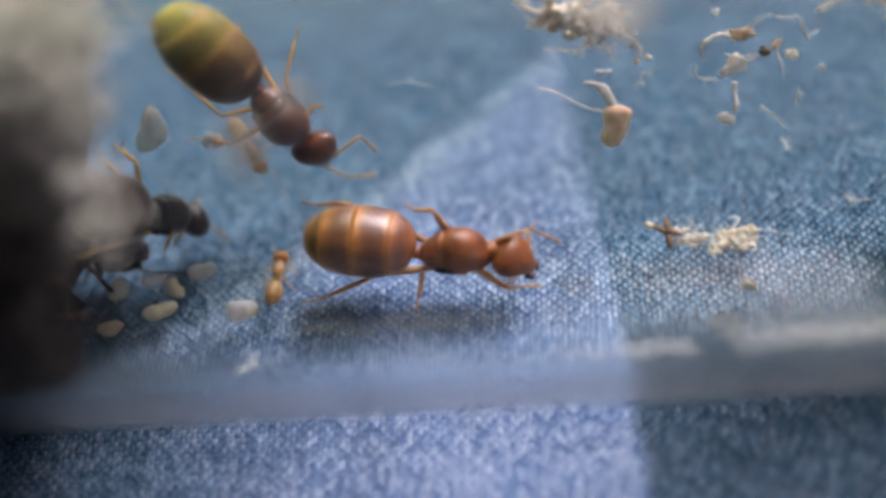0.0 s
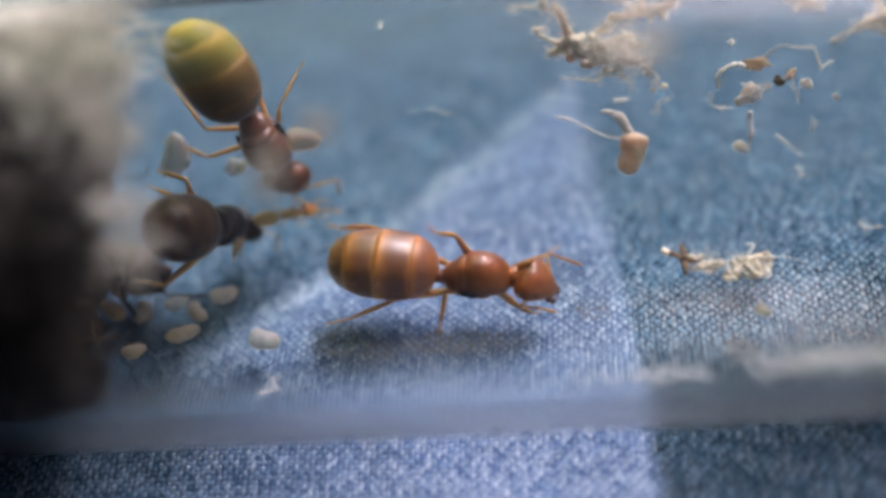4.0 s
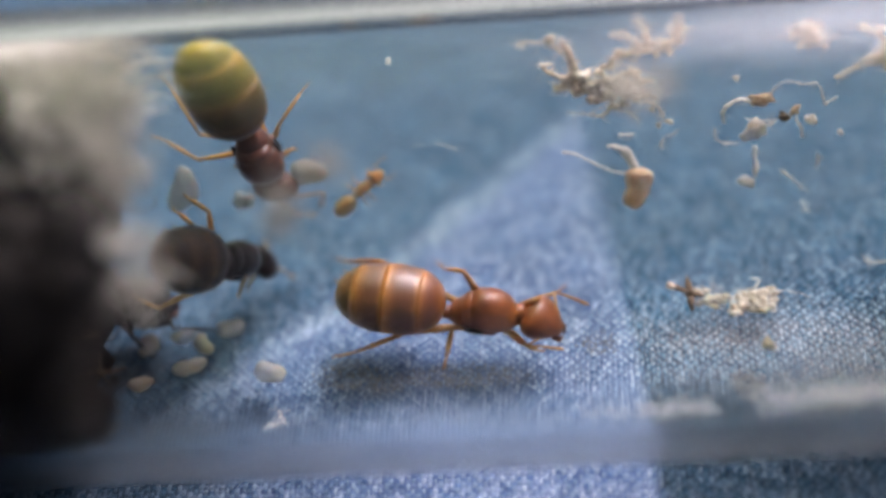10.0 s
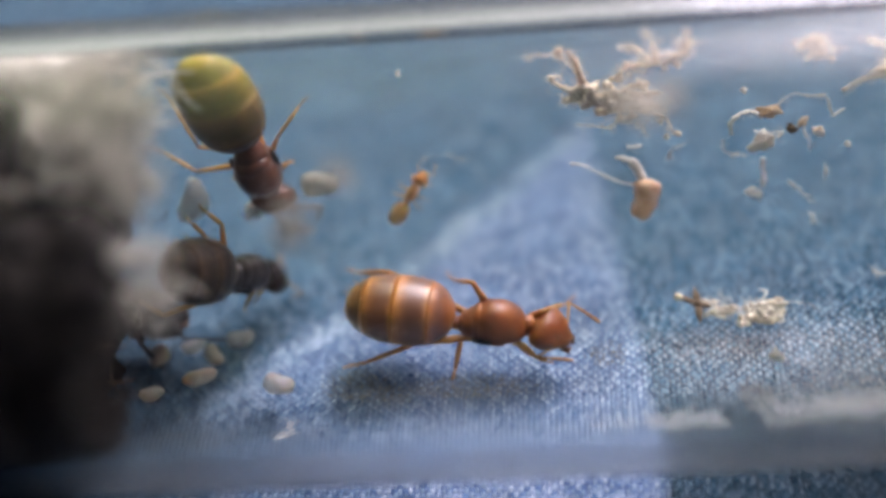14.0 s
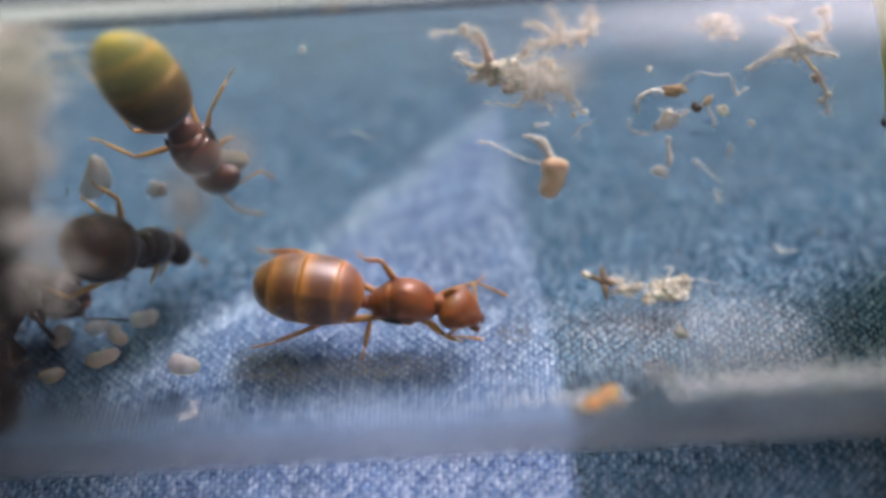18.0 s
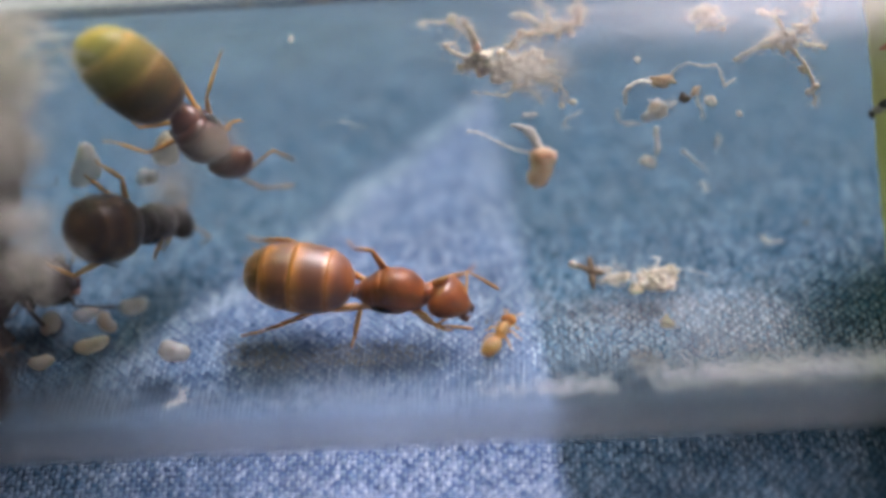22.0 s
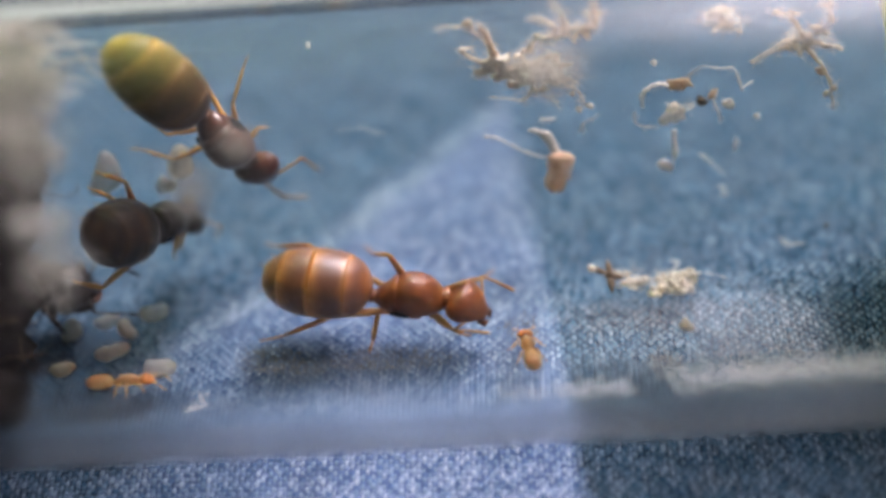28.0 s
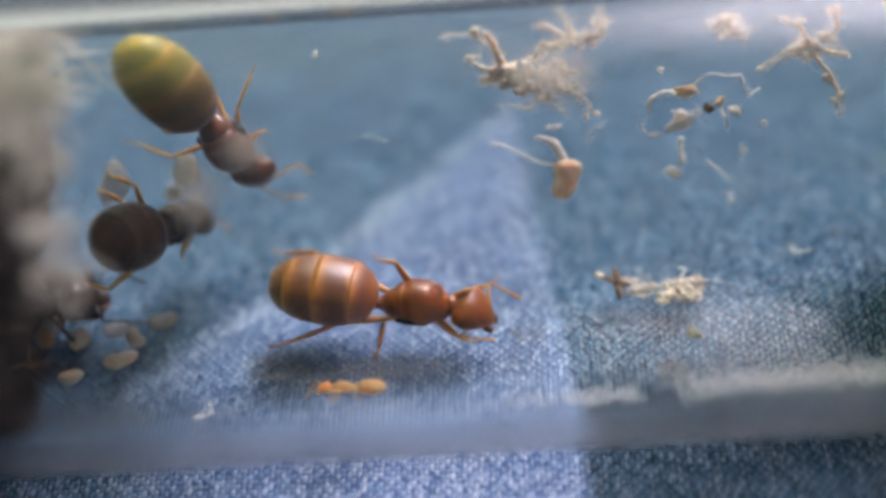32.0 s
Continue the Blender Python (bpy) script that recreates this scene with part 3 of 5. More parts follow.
# ---- ants ----
QUEEN = dict(g_c=(-2.4, 0, 1.88), g=(2.14, 1.40, 1.36), pet=(-0.02, 0, 1.35), t_c=(1.28, 0, 1.74), t=(1.24, 0.88, 0.90), h_c=(3.35, 0, 1.45), h=(0.92, 0.82, 0.62), leg=0.145, k=1.0)
DARK = dict(QUEEN, g_c=(-1.95, 0, 1.9), g=(1.72, 1.5, 1.45))
WORKER = dict(g_c=(-0.72, 0, 0.5), g=(0.52, 0.33, 0.32), pet=(-0.14, 0, 0.42), t_c=(0.32, 0, 0.5), t=(0.46, 0.21, 0.24), h_c=(1.02, 0, 0.46), h=(0.30, 0.27, 0.21), leg=0.042, k=0.3)


def wall_z(x, y, heading):
    w = x * math.sin(radians(heading)) + y * math.cos(radians(heading))
    return R_IN - math.sqrt(max(R_IN ** 2 - w * w, 0.01)) + 0.05


def mix3(a, b, k):
    return tuple(a[i] + (b[i] - a[i]) * k for i in range(3))


def leg(ant, hip, knee, ankle, tip, r, skin):
    """Femur with its coxa, and under it the shin and the foot."""
    o = Vector(hip)
    bm = bmesh.new()
    k = Vector(knee) - o
    sweep(bm, [(0, 0, 0.02), k * 0.08, k * 0.2, k * 0.5, k * 0.85, k], [r * 1.1, r * 1.5, r * 0.9, r * 1.15, r * 0.8, r * 0.55], 8)
    top = part("leg", bm, skin, ant, at=hip)
    bm = bmesh.new()
    a = Vector(ankle) - o
    sweep(bm, [k * 0.99, mix3(k, a, 0.3), mix3(k, a, 0.7), a], [r * 0.5, r * 0.7, r * 0.68, r * 0.42], 8)
    part("shin", bm, skin, top)
    bm = bmesh.new()
    e = Vector(tip) - o
    sag = Vector((0, 0, -0.04 if r > 0.08 else -0.012))
    sweep(bm, [a, Vector(mix3(a, e, 0.25)) + sag, Vector(mix3(a, e, 0.5)) + sag, Vector(mix3(a, e, 0.75)) + sag, e], [r * 0.36, r * 0.33, r * 0.36, r * 0.3, r * 0.2], 6)
    sweep(bm, [e, e + Vector((r * 0.8, r * 0.4, -r * 0.3))], [r * 0.15, r * 0.05], 5)
    sweep(bm, [e, e + Vector((r * 0.5, -r * 0.6, -r * 0.3))], [r * 0.15, r * 0.05], 5)
    part("foot", bm, skin, top)
    return top


def antenna(ant, base, elbow, tip, r, skin):
    o = Vector(base)
    e, t = Vector(elbow) - o, Vector(tip) - o
    bm = bmesh.new()
    sweep(bm, [(0, 0, 0), e * 0.1, e * 0.6, e], [r * 1.2, r * 0.8, r * 0.9, r * 0.95], 7)
    top = part("antenna", bm, skin, ant, at=base)
    bm = bmesh.new()
    pts, rad = [], []
    for i in range(12):
        k = i / 11
        p = Vector(mix3(e, t, k)) + Vector((0, 0, -0.5 * k * k * (t - e).length * 0.25))
        pts.append(p)
        rad.append(r * (0.75 + 0.55 * k) * (1.0 if i % 2 else 0.86))
    rad[-1] *= 0.5
    sweep(bm, pts, rad, 7)
    part("flagellum", bm, skin, top)
    return top


def loft(bm, sections, ts, seg=28):
    """A body of oval rings (place along it, height of the middle, half width, half height) in units of ts, closed and rounded at both ends."""
    rings = []
    for x, zc, ry, rz in sections:
        rings.append([bm.verts.new((x * ts[0], ry * ts[1] * math.cos(2 * math.pi * q / seg), (zc + rz * math.sin(2 * math.pi * q / seg)) * ts[2])) for q in range(seg)])
    for a, b in zip(rings, rings[1:]):
        for q in range(seg):
            bm.faces.new((a[q], b[q], b[(q + 1) % seg], a[(q + 1) % seg]))
    bm.faces.new(rings[0])
    bm.faces.new(rings[-1][::-1])
    bmesh.ops.recalc_face_normals(bm, faces=bm.faces)


def build_ant(name, m, label, group, dims, plate, skin, limb, heading, knees=None, feelers=None, gaster_tilt=0.0, head_turn=(0.0, 0.0), size=1.0, reach=1.0):
    dims = {q: (tuple(size * c for c in v) if isinstance(v, tuple) else size * v) for q, v in dims.items()}
    ant = thing(name, m, label, "ant", group)
    k = dims["k"]
    # gaster: overlapping back plates
    gc, gs = Vector(dims["g_c"]), dims["g"]
    piv = Vector(dims["pet"])
    bounds = [1.0, 0.56, -0.08, -0.64, -1.0]
    first = None
    for i in range(4):
        bm = bmesh.new()
        u0, u1 = bounds[i] + (0.10 if i else 0.0), bounds[i + 1]
        prof = []
        for q in range(9):
            u = u1 + (u0 - u1) * q / 8
            r = (max(1 - abs(u) ** (3.0 if u > 0 else 2.2), 0.0)) ** 0.5
            tuck = 1.0 - 0.008 * (q / 8) ** 2 if i else 1.0
            prof.append((u * gs[0], max(r * tuck, 0.02)))
        if i < 3:
            prof.insert(0, (u1 * gs[0] + 0.02 * k, prof[0][1] * 0.992))
        lathe(bm, prof, 36, gs[1], gs[2])
        bmesh.ops.recalc_face_normals(bm, faces=bm.faces)
        bmesh.ops.rotate(bm, cent=piv - gc, matrix=Matrix.Rotation(radians(gaster_tilt), 3, "Y"), verts=bm.verts)
        if first is None:
            first = part("gaster", bm, plate[0], ant, at=gc)
        else:
            part("tergite", bm, plate[i], first)
    # bristles along the plates
    bm = bmesh.new()
    rng = random.Random(7)
    for _ in range(150 if k > 0.5 else 24):
        u, a = rng.uniform(-0.95, 0.9), rng.uniform(-0.35, math.pi + 0.35)
        r = (1 - abs(u) ** 2.25) ** 0.5
        n = Vector((u * 0.5, math.cos(a), math.sin(a))).normalized()
        p = Vector((u * gs[0], r * gs[1] * math.cos(a), r * gs[2] * math.sin(a)))
        d = (n + Vector((-0.9, 0, 0))).normalized()
        sweep(bm, [p, p + d * 0.16 * k, p + d * 0.26 * k + Vector((-0.04 * k, 0, 0))], [0.011 * k, 0.008 * k, 0.002 * k], 3)
    bmesh.ops.rotate(bm, cent=piv - gc, matrix=Matrix.Rotation(radians(gaster_tilt), 3, "Y"), verts=bm.verts)
    part("bristles", bm, limb, first)
    # petiole scale
    bm = bmesh.new()
    p = dims["pet"]
    ball(bm, p, (0.28 * k, 0.36 * k, 0.24 * k))
    ball(bm, (p[0] + 0.02 * k, 0, p[2] + 0.22 * k), (0.12 * k, 0.34 * k, 0.36 * k))
    ball(bm, (p[0] + 0.3 * k, 0, p[2] + 0.02), (0.3 * k, 0.24 * k, 0.2 * k))
    ball(bm, (p[0] - 0.28 * k, 0, p[2] + 0.03), (0.3 * k, 0.3 * k, 0.22 * k))
    part("petiole", bm, skin, ant)
    # thorax
    tc, ts = dims["t_c"], dims["t"]
    bm = bmesh.new()
    loft(bm, [(-0.40, 0.04, 0.84, 0.86), (-0.36, 0.06, 0.92, 0.95), (-0.1, 0.08, 0.98, 1.02), (0.2, 0.08, 1.0, 1.02), (0.46, 0.03, 0.94, 0.94),
              (0.68, -0.05, 0.80, 0.80), (0.84, -0.14, 0.62, 0.62), (0.96, -0.22, 0.42, 0.42), (1.02, -0.26, 0.2, 0.2)], ts)
    th = part("thorax", bm, skin, ant, at=tc)
    bm = bmesh.new()
    loft(bm, [(-0.66, 0.02, 0.60, 0.66), (-0.62, 0.04, 0.72, 0.78), (-0.52, 0.05, 0.82, 0.88), (-0.42, 0.05, 0.87, 0.91), (-0.37, 0.04, 0.85, 0.88)], ts)
    part("scutellum", bm, skin, th)
    bm = bmesh.new()
    loft(bm, [(-1.14, -0.42, 0.24, 0.24), (-1.08, -0.38, 0.42, 0.36), (-0.96, -0.30, 0.58, 0.50), (-0.80, -0.22, 0.70, 0.62), (-0.66, -0.14, 0.78, 0.72), (-0.56, -0.12, 0.78, 0.72)], ts)
    part("propodeum", bm, skin, th)
    bm = bmesh.new()
    loft(bm, [(-0.62, -0.42, 0.5, 0.4), (-0.5, -0.42, 0.92, 0.50), (-0.1, -0.36, 1.01, 0.54), (0.3, -0.34, 0.98, 0.52), (0.5, -0.32, 0.7, 0.42)], ts)
    part("side_plate", bm, skin, th)
    if k > 0.5:
        for s in (-1, 1):
            bm = bmesh.new()
            ball(bm, (-0.30 * ts[0], s * 0.97 * ts[1], -0.22 * ts[2]), (0.44, 0.09, 0.19), (0, 12, 0), 14, 8)
            part("wing_scar", bm, EYE, th)
    # head
    hc, hs = dims["h_c"], dims["h"]
    bm = bmesh.new()
    vs = ball(bm, (0, 0, 0), hs, u=24, v=16)
    for v in vs:
        f = v.co.x / hs[0]
        v.co.y *= 1.10 - 0.30 * f - 0.20 * max(f, 0)
        v.co.z *= 1.0 - 0.18 * f
        if f < -0.5:
            v.co.x += (abs(f) - 0.5) * 0.35 * hs[0]
    turn = Euler((0, radians(24 + head_turn[1]), radians(head_turn[0]))).to_matrix()
    head = part("head", bm, GOLD if k < 0.5 else skin, ant, at=hc)
    head.rotation_euler = (0, radians(24 + head_turn[1]), radians(head_turn[0]))
    for s in (-1, 1):
        bm = bmesh.new()
        ball(bm, (0.12 * hs[0], s * 0.80 * hs[1], 0.30 * hs[2]), (0.21 * hs[0], 0.12 * hs[1], 0.20 * hs[2]), u=12, v=8)
        part("eye", bm, EYE, head)
        bm = bmesh.new()
        sweep(bm, [(0.78 * hs[0], s * 0.42 * hs[1], -0.15 * hs[2]), (1.08 * hs[0], s * 0.36 * hs[1], -0.22 * hs[2]), (1.2 * hs[0], s * 0.05 * hs[1], -0.25 * hs[2])], [0.17 * hs[0], 0.15 * hs[0], 0.04 * hs[0]], 8, 0.6)
        part("mandible", bm, RUST if k > 0.5 else skin, head)
    bm = bmesh.new()
    ball(bm, (0.72 * hs[0], 0, 0.05 * hs[2]), (0.3 * hs[0], 0.42 * hs[1], 0.26 * hs[2]), u=14, v=8)
    part("clypeus", bm, skin, head)
    neck = bmesh.new()
    a, b = Vector(tc) + Vector((ts[0] * 0.8, 0, -ts[2] * 0.25)), Vector(hc) - turn @ Vector((hs[0] * 0.7, 0, 0))
    sweep(neck, [a, b], [0.42 * k, 0.36 * k], 12)
    part("neck", neck, skin, ant)
    # antennae
    made = {"antenna": [], "leg": []}
    for s, key in ((1, "l"), (-1, "r")):
        base = Vector(hc) + turn @ Vector((0.55 * hs[0], s * 0.3 * hs[1], 0.45 * hs[2]))
        if feelers and key in feelers:
            elbow, tip = feelers[key]
        else:
            elbow = Vector(hc) + turn @ Vector((0.9 * hs[0], s * 1.5 * hs[1], 1.0 * hs[2]))
            tip = Vector(hc) + turn @ Vector((2.7 * hs[0], s * 1.1 * hs[1], 0.2 * hs[2]))
        made["antenna"].append(antenna(ant, base, elbow, tip, 0.055 * k if k > 0.5 else 0.022, limb))
    # legs: hip, knee, ankle and tip; knees may name the ground places of the feet
    hips = {"f": 0.62, "m": 0.05, "h": -0.5}
    plan = {"f": ((1.9, 1.9), 1.15), "m": (((0.35, 2.55)), 1.2), "h": ((-2.1, 2.25), 1.35)}
    for s, side in ((1, "l"), (-1, "r")):
        for w in "fmh":
            hx = tc[0] + hips[w] * ts[0]
            hip = Vector((hx, s * 0.42 * ts[1], tc[2] - 0.72 * ts[2]))
            (fx, fy), hz = plan[w]
            foot = Vector((tc[0] + fx * k * reach, s * fy * k * reach, 0.9 * (1 - reach)))
            knee = None
            if knees and side + w in knees:
                spec = knees[side + w]
                foot = Vector((*spec[0], 0)[:3])
                knee = Vector(spec[1]) if len(spec) > 1 else None
            if not (knees and len(knees.get(side + w, ((0, 0),))[0]) == 3):
                foot.z += wall_z(foot.x, foot.y, heading)
            if knee is None:
                knee = Vector(mix3(hip, foot, 0.42))
                knee.z = max(hip.z, foot.z) + hz * 0.55 * k
            ankle = Vector(mix3(knee, foot, 0.68))
            ankle.z = foot.z + (knee.z - foot.z) * 0.16
            made["leg"].append(leg(ant, hip, knee, ankle, foot, dims["leg"], limb))
    ant_parts[ant.name] = made
    return ant


ant_parts = {}
amber_queen = build_ant("queen_ant", on_wall(*(0.74, 3.68, -8.98)), "glossy amber queen ant with banded gaster standing in the tube", "queen ants in the tube", QUEEN, AMBER_TERGITE, AMBER, AMBER_LEG, -8.98,
    knees={"rm": ((-0.14, -2.05), (0.04, -0.53, 1.22)), "rh": ((-4.51, -1.92), (-1.53, -1.17, 1.55)), "rf": ((3.49, -0.70), (2.85, -0.92, 0.97)), "lm": ((-1.22, 2.76), (0.39, 0.78, 3.25)), "lh": ((-5.25, 2.41), (-3.09, 1.45, 2.37)), "lf": ((3.94, 2.41), (3.10, 0.42, 2.29))}, feelers={"l": ((3.81, 1.05, 1.95), (5.1, 0.75, 1.6)), "r": ((2.95, -1.08, 1.19), (4.32, -0.84, 0.88))}, head_turn=(-14, 6), gaster_tilt=2)
olive_queen = build_ant("queen_ant", on_wall(*(-5.57, 82.31, -62.28)), "olive brown queen ant with swollen gaster clinging to the glass", "queen ants in the tube", dict(QUEEN, leg=0.1, g_c=(-2.45, 0, 1.9), g=(2.3, 1.44, 1.38), t_c=(1.4, 0, 1.8), h_c=(3.4, -0.08, 1.45)), OLIVE_TERGITE, RUST, HONEY_LEG, -62.28,
    knees={"lm": ((-0.76, 2.66), (0.33, 1.14, 1.2)), "rm": ((0.3, -4.3), (1.2, -2.5, 1.4)), "rh": ((-2.6, -2.7), (0.1, -2.0, 1.2)), "lh": ((-2.2, 0.3), (-0.8, 0.5, 0.4)), "lf": ((2.6, 0.9), (2.0, 0.95, 0.9)), "rf": ((2.6, -1.6), (2.1, -1.3, 1.1))}, feelers={"l": ((3.95, 1.6, 1.3), (5.37, 1.3, 0.7)), "r": ((5.1, -0.1, 1.4), (6.18, 0.54, 0.8))}, head_turn=(-10, 0))
dark_queen = build_ant("queen_ant", on_wall(*(-8.69, 25.82, 39.95, 2.0, -58)), "dark brown queen ant beside the soaked plug", "queen ants in the tube", DARK, BROWN_TERGITE, UMBER, HONEY_LEG, 39.95, size=0.88, reach=0.5,
    knees={"lh": ((-1.14, 2.45, 2.68), (-0.81, 1.31, 2.96)), "lm": ((-1.39, 2.25, 2.08), (-1.05, 1.33, 2.17)), "rh": ((-2.46, 0.31, -0.78), (-1.93, -0.61, -0.55))})
hidden_queen = build_ant("queen_ant", on_wall(-14.6, 12, 4), "dark queen ant half buried in the plug", "queen ants in the tube", QUEEN, BROWN_TERGITE, UMBER, UMBER, 0)
worker_a = build_ant("worker_ant", on_wall(0, 0), "small straw yellow worker ant walking in the tube", "worker ants in the tube", WORKER, [STRAW] * 4, STRAW, STRAW_LEG, 0)
worker_b = build_ant("worker_ant", on_wall(0, 0), "small straw yellow worker ant by the brood", "worker ants in the tube", WORKER, [STRAW] * 4, STRAW, STRAW_LEG, 0)


# ---- brood ----
def brood(name, x, phi, heading, long, thick, skin, label, bend=0.0, lift=None, category="larva"):
    t = thing(name, on_wall(x, phi, heading), label, category, "brood in the tube")
    bm = bmesh.new()
    prof = []
    for q in range(17):
        u = -1 + 2 * q / 16
        r = (1 - abs(u) ** 2.6) ** 0.5 * (1.0 - 0.16 * u) * (1 + (0.035 if q % 2 else -0.02))
        prof.append((u * long, max(r * thick, 0.015)))
    lathe(bm, prof, 18)
    bmesh.ops.recalc_face_normals(bm, faces=bm.faces)
    for v in bm.verts:
        v.co.y += bend * (v.co.x / long) ** 2 * long
        v.co.z += lift if lift else thick * 0.97
    rough_up(bm, 0.22 * thick, 1.1 / long, x)
    part("body", bm, skin, t)
    return t


carried_pupa = brood("pupa", -4.67, 60.7, -1, 0.78, 0.46, WAX, "cream pupa beside the queen ants", category="pupa")
brood("larva", -9.97, 58.7, 73, 1.00, 0.50, PALE, "plump white larva beside the plug", 0.25)
brood("larva", -7.53, 53.2, 57, 0.30, 0.24, PALE, "tiny white larva on the glass", 0.10)
brood("larva", -10.12, 5.9, 25, 0.50, 0.30, PALE, "pale larva on the tube floor", 0.15)
brood("larva", -9.34, 2.1, -55, 0.52, 0.30, WAX, "pale larva on the tube floor", 0.20)
brood("larva", -8.26, 8.2, 20, 0.56, 0.32, PALE, "pale larva on the tube floor", 0.10)
brood("larva", -9.67, -7.3, 22, 0.66, 0.32, WAX, "pale larva on the tube floor", 0.15)
brood("larva", -11.42, -13.8, 15, 0.50, 0.30, WAX, "pale larva on the tube floor", 0.10)
brood("larva", -11.48, 3.1, 86, 0.55, 0.35, WAX, "pale larva by the plug", 0.10)
carried_larva = brood("larva", -6.30, -11.3, -18, 0.62, 0.40, PALE, "bright cream egg-shaped larva carried by a worker ant", 0.00)
brood("larva", -7.83, 53.5, 65, 0.35, 0.28, PALE, "pale larva beside the plug", 0.10)


# ---- debris on the glass ----
def debris(name, at, label, category="debris"):
    return thing(name, TUBE @ Matrix.Translation(wall_pt(*at, 0.0) * MM), label, category, "debris on the tube wall")


def shape(name, bm, skin, t, label="", smooth=True):
    o = TUBE.inverted() @ t.location / MM
    bmesh.ops.translate(bm, vec=-o, verts=bm.verts)
    return part(name, bm, skin, t, label, smooth=smooth)


def smooth_line(pts, n=4):
    """Points of a soft curve through the given ones."""
    out = []
    pts = [pts[0]] + list(pts) + [pts[-1]]
    for i in range(1, len(pts) - 2):
        p0, p1, p2, p3 = pts[i - 1:i + 3]
        for q in range(n):
            s = q / n
            out.append(0.5 * ((2 * p1) + (p2 - p0) * s + (2 * p0 - 5 * p1 + 4 * p2 - p3) * s * s + (3 * p1 - p0 - 3 * p2 + p3) * s ** 3))
    out.append(pts[-2])
    return out


def thread(bm, way, r0, r1, h=0.1, seg=6, wobble=0.03, rng=None, flat=0.6):
    """A torn, uneven fibre along the wall: its thickness and height wander."""
    pts = smooth_line([wall_pt(x, p, h) for x, p in way], 6)
    n = len(pts)
    k = rng.uniform(0, 90) if rng else 5.0
    rad = []
    for i in range(n):
        q = noise.noise(Vector((i * 0.55 + k, k, 0.3))) + 0.5 * noise.noise(Vector((i * 1.7, k, 4.0)))
        rad.append((r0 + (r1 - r0) * i / (n - 1)) * max(0.35, 0.9 + 0.9 * q))
        pts[i] = pts[i] + Vector((noise.noise(Vector((i * 0.8, k, 1.0))), noise.noise(Vector((i * 0.8, k, 2.0))), noise.noise(Vector((i * 0.8, k, 3.0))))) * min(0.1, 0.8 * wobble + 0.4 * r0)
    rad[0] *= 0.6
    rad[-1] *= 0.4
    sweep(bm, pts, rad, seg, flat)


def lump(bm, x, phi, s, rng, h=None, amount=0.3, rot=None):
    p = wall_pt(x, phi, h if h is not None else s[2])
    b = bmesh.new()
    ball(b, (0, 0, 0), s, rot or (rng.uniform(0, 90), rng.uniform(0, 90), rng.uniform(0, 180)), 22, 14)
    k = rng.uniform(0, 40)
    rough_up(b, 1.6 * amount * min(s), 1.3 / max(s), k)
    rough_up(b, 0.9 * amount * min(s), 4.0 / max(s), k + 7)
    rough_up(b, 0.6 * amount * min(s), 11.0 / max(s), k + 19)
    bmesh.ops.translate(b, vec=p, verts=b.verts)
    me = bpy.data.meshes.new("scratch")
    b.to_mesh(me)
    b.free()
    bm.from_mesh(me)
    bpy.data.meshes.remove(me)


def chip(bm, x, phi, size, rng, lift=0.12):
    """A thin torn flake lying on the wall: a crumpled, ragged sheet with a little thickness."""
    n = 13
    k = rng.uniform(0, 60)
    turn = rng.uniform(0, 2 * math.pi)
    tip = rng.uniform(-0.5, 0.5)
    upper, lower = [], []
    for ring, part_of in ((0, 0.0), (1, 0.55), (2, 1.0)):
        row_u, row_l = [], []
        for i in range(1 if ring == 0 else n):
            a = 2 * math.pi * i / n
            r = part_of * (1.0 + (0.55 * noise.noise(Vector((math.cos(a) * 1.6 + k, math.sin(a) * 1.6, k))) + rng.uniform(-0.12, 0.12) if ring == 2 else 0.0))
            u, v = size[0] * r * math.cos(a), size[1] * r * math.sin(a)
            u, v = u * math.cos(turn) - v * math.sin(turn), u * math.sin(turn) + v * math.cos(turn)
            h = lift + 0.16 * size[0] * noise.noise(Vector((u * 3.5 + k, v * 3.5, 0))) * 2 + tip * 0.35 * u
            row_u.append(bm.verts.new(wall_pt(x + u, phi + math.degrees(v / R_IN), max(h, 0.03) + 0.03)))
            row_l.append(bm.verts.new(wall_pt(x + u, phi + math.degrees(v / R_IN), max(h, 0.03))))
        upper.append(row_u)
        lower.append(row_l)
    for rows in (upper, lower):
        for i in range(n):
            j = (i + 1) % n
            bm.faces.new((rows[0][0], rows[1][i], rows[1][j]))
            bm.faces.new((rows[1][i], rows[2][i], rows[2][j], rows[1][j]))
    for i in range(n):
        j = (i + 1) % n
        bm.faces.new((upper[2][i], lower[2][i], lower[2][j], upper[2][j]))
    bmesh.ops.recalc_face_normals(bm, faces=bm.faces)


def fluff(bm, way, n, length, r, rng, spread=0.35):
    """Cotton fibres strewn along a line on the wall."""
    for _ in range(n):
        k = rng.uniform(0, len(way) - 1.001)
        i = int(k)
        f = k - i
        x, p = way[i][0] + (way[i + 1][0] - way[i][0]) * f, way[i][1] + (way[i + 1][1] - way[i][1]) * f
        x, p = x + rng.gauss(0, spread * 0.5), p + rng.gauss(0, spread * 4)
        a = rng.uniform(0, 2 * math.pi)
        ln = length * rng.uniform(0.4, 1.2)
        pts = []
        for q in range(5):
            pts.append((x, p))
            a += rng.gauss(0, 0.5)
            x, p = x + math.cos(a) * ln / 4, p + math.sin(a) * ln / 4 * 8.3
        thread(bm, pts, r, r * 0.4, rng.uniform(0.03, 0.35), 4, 0.012, rng)


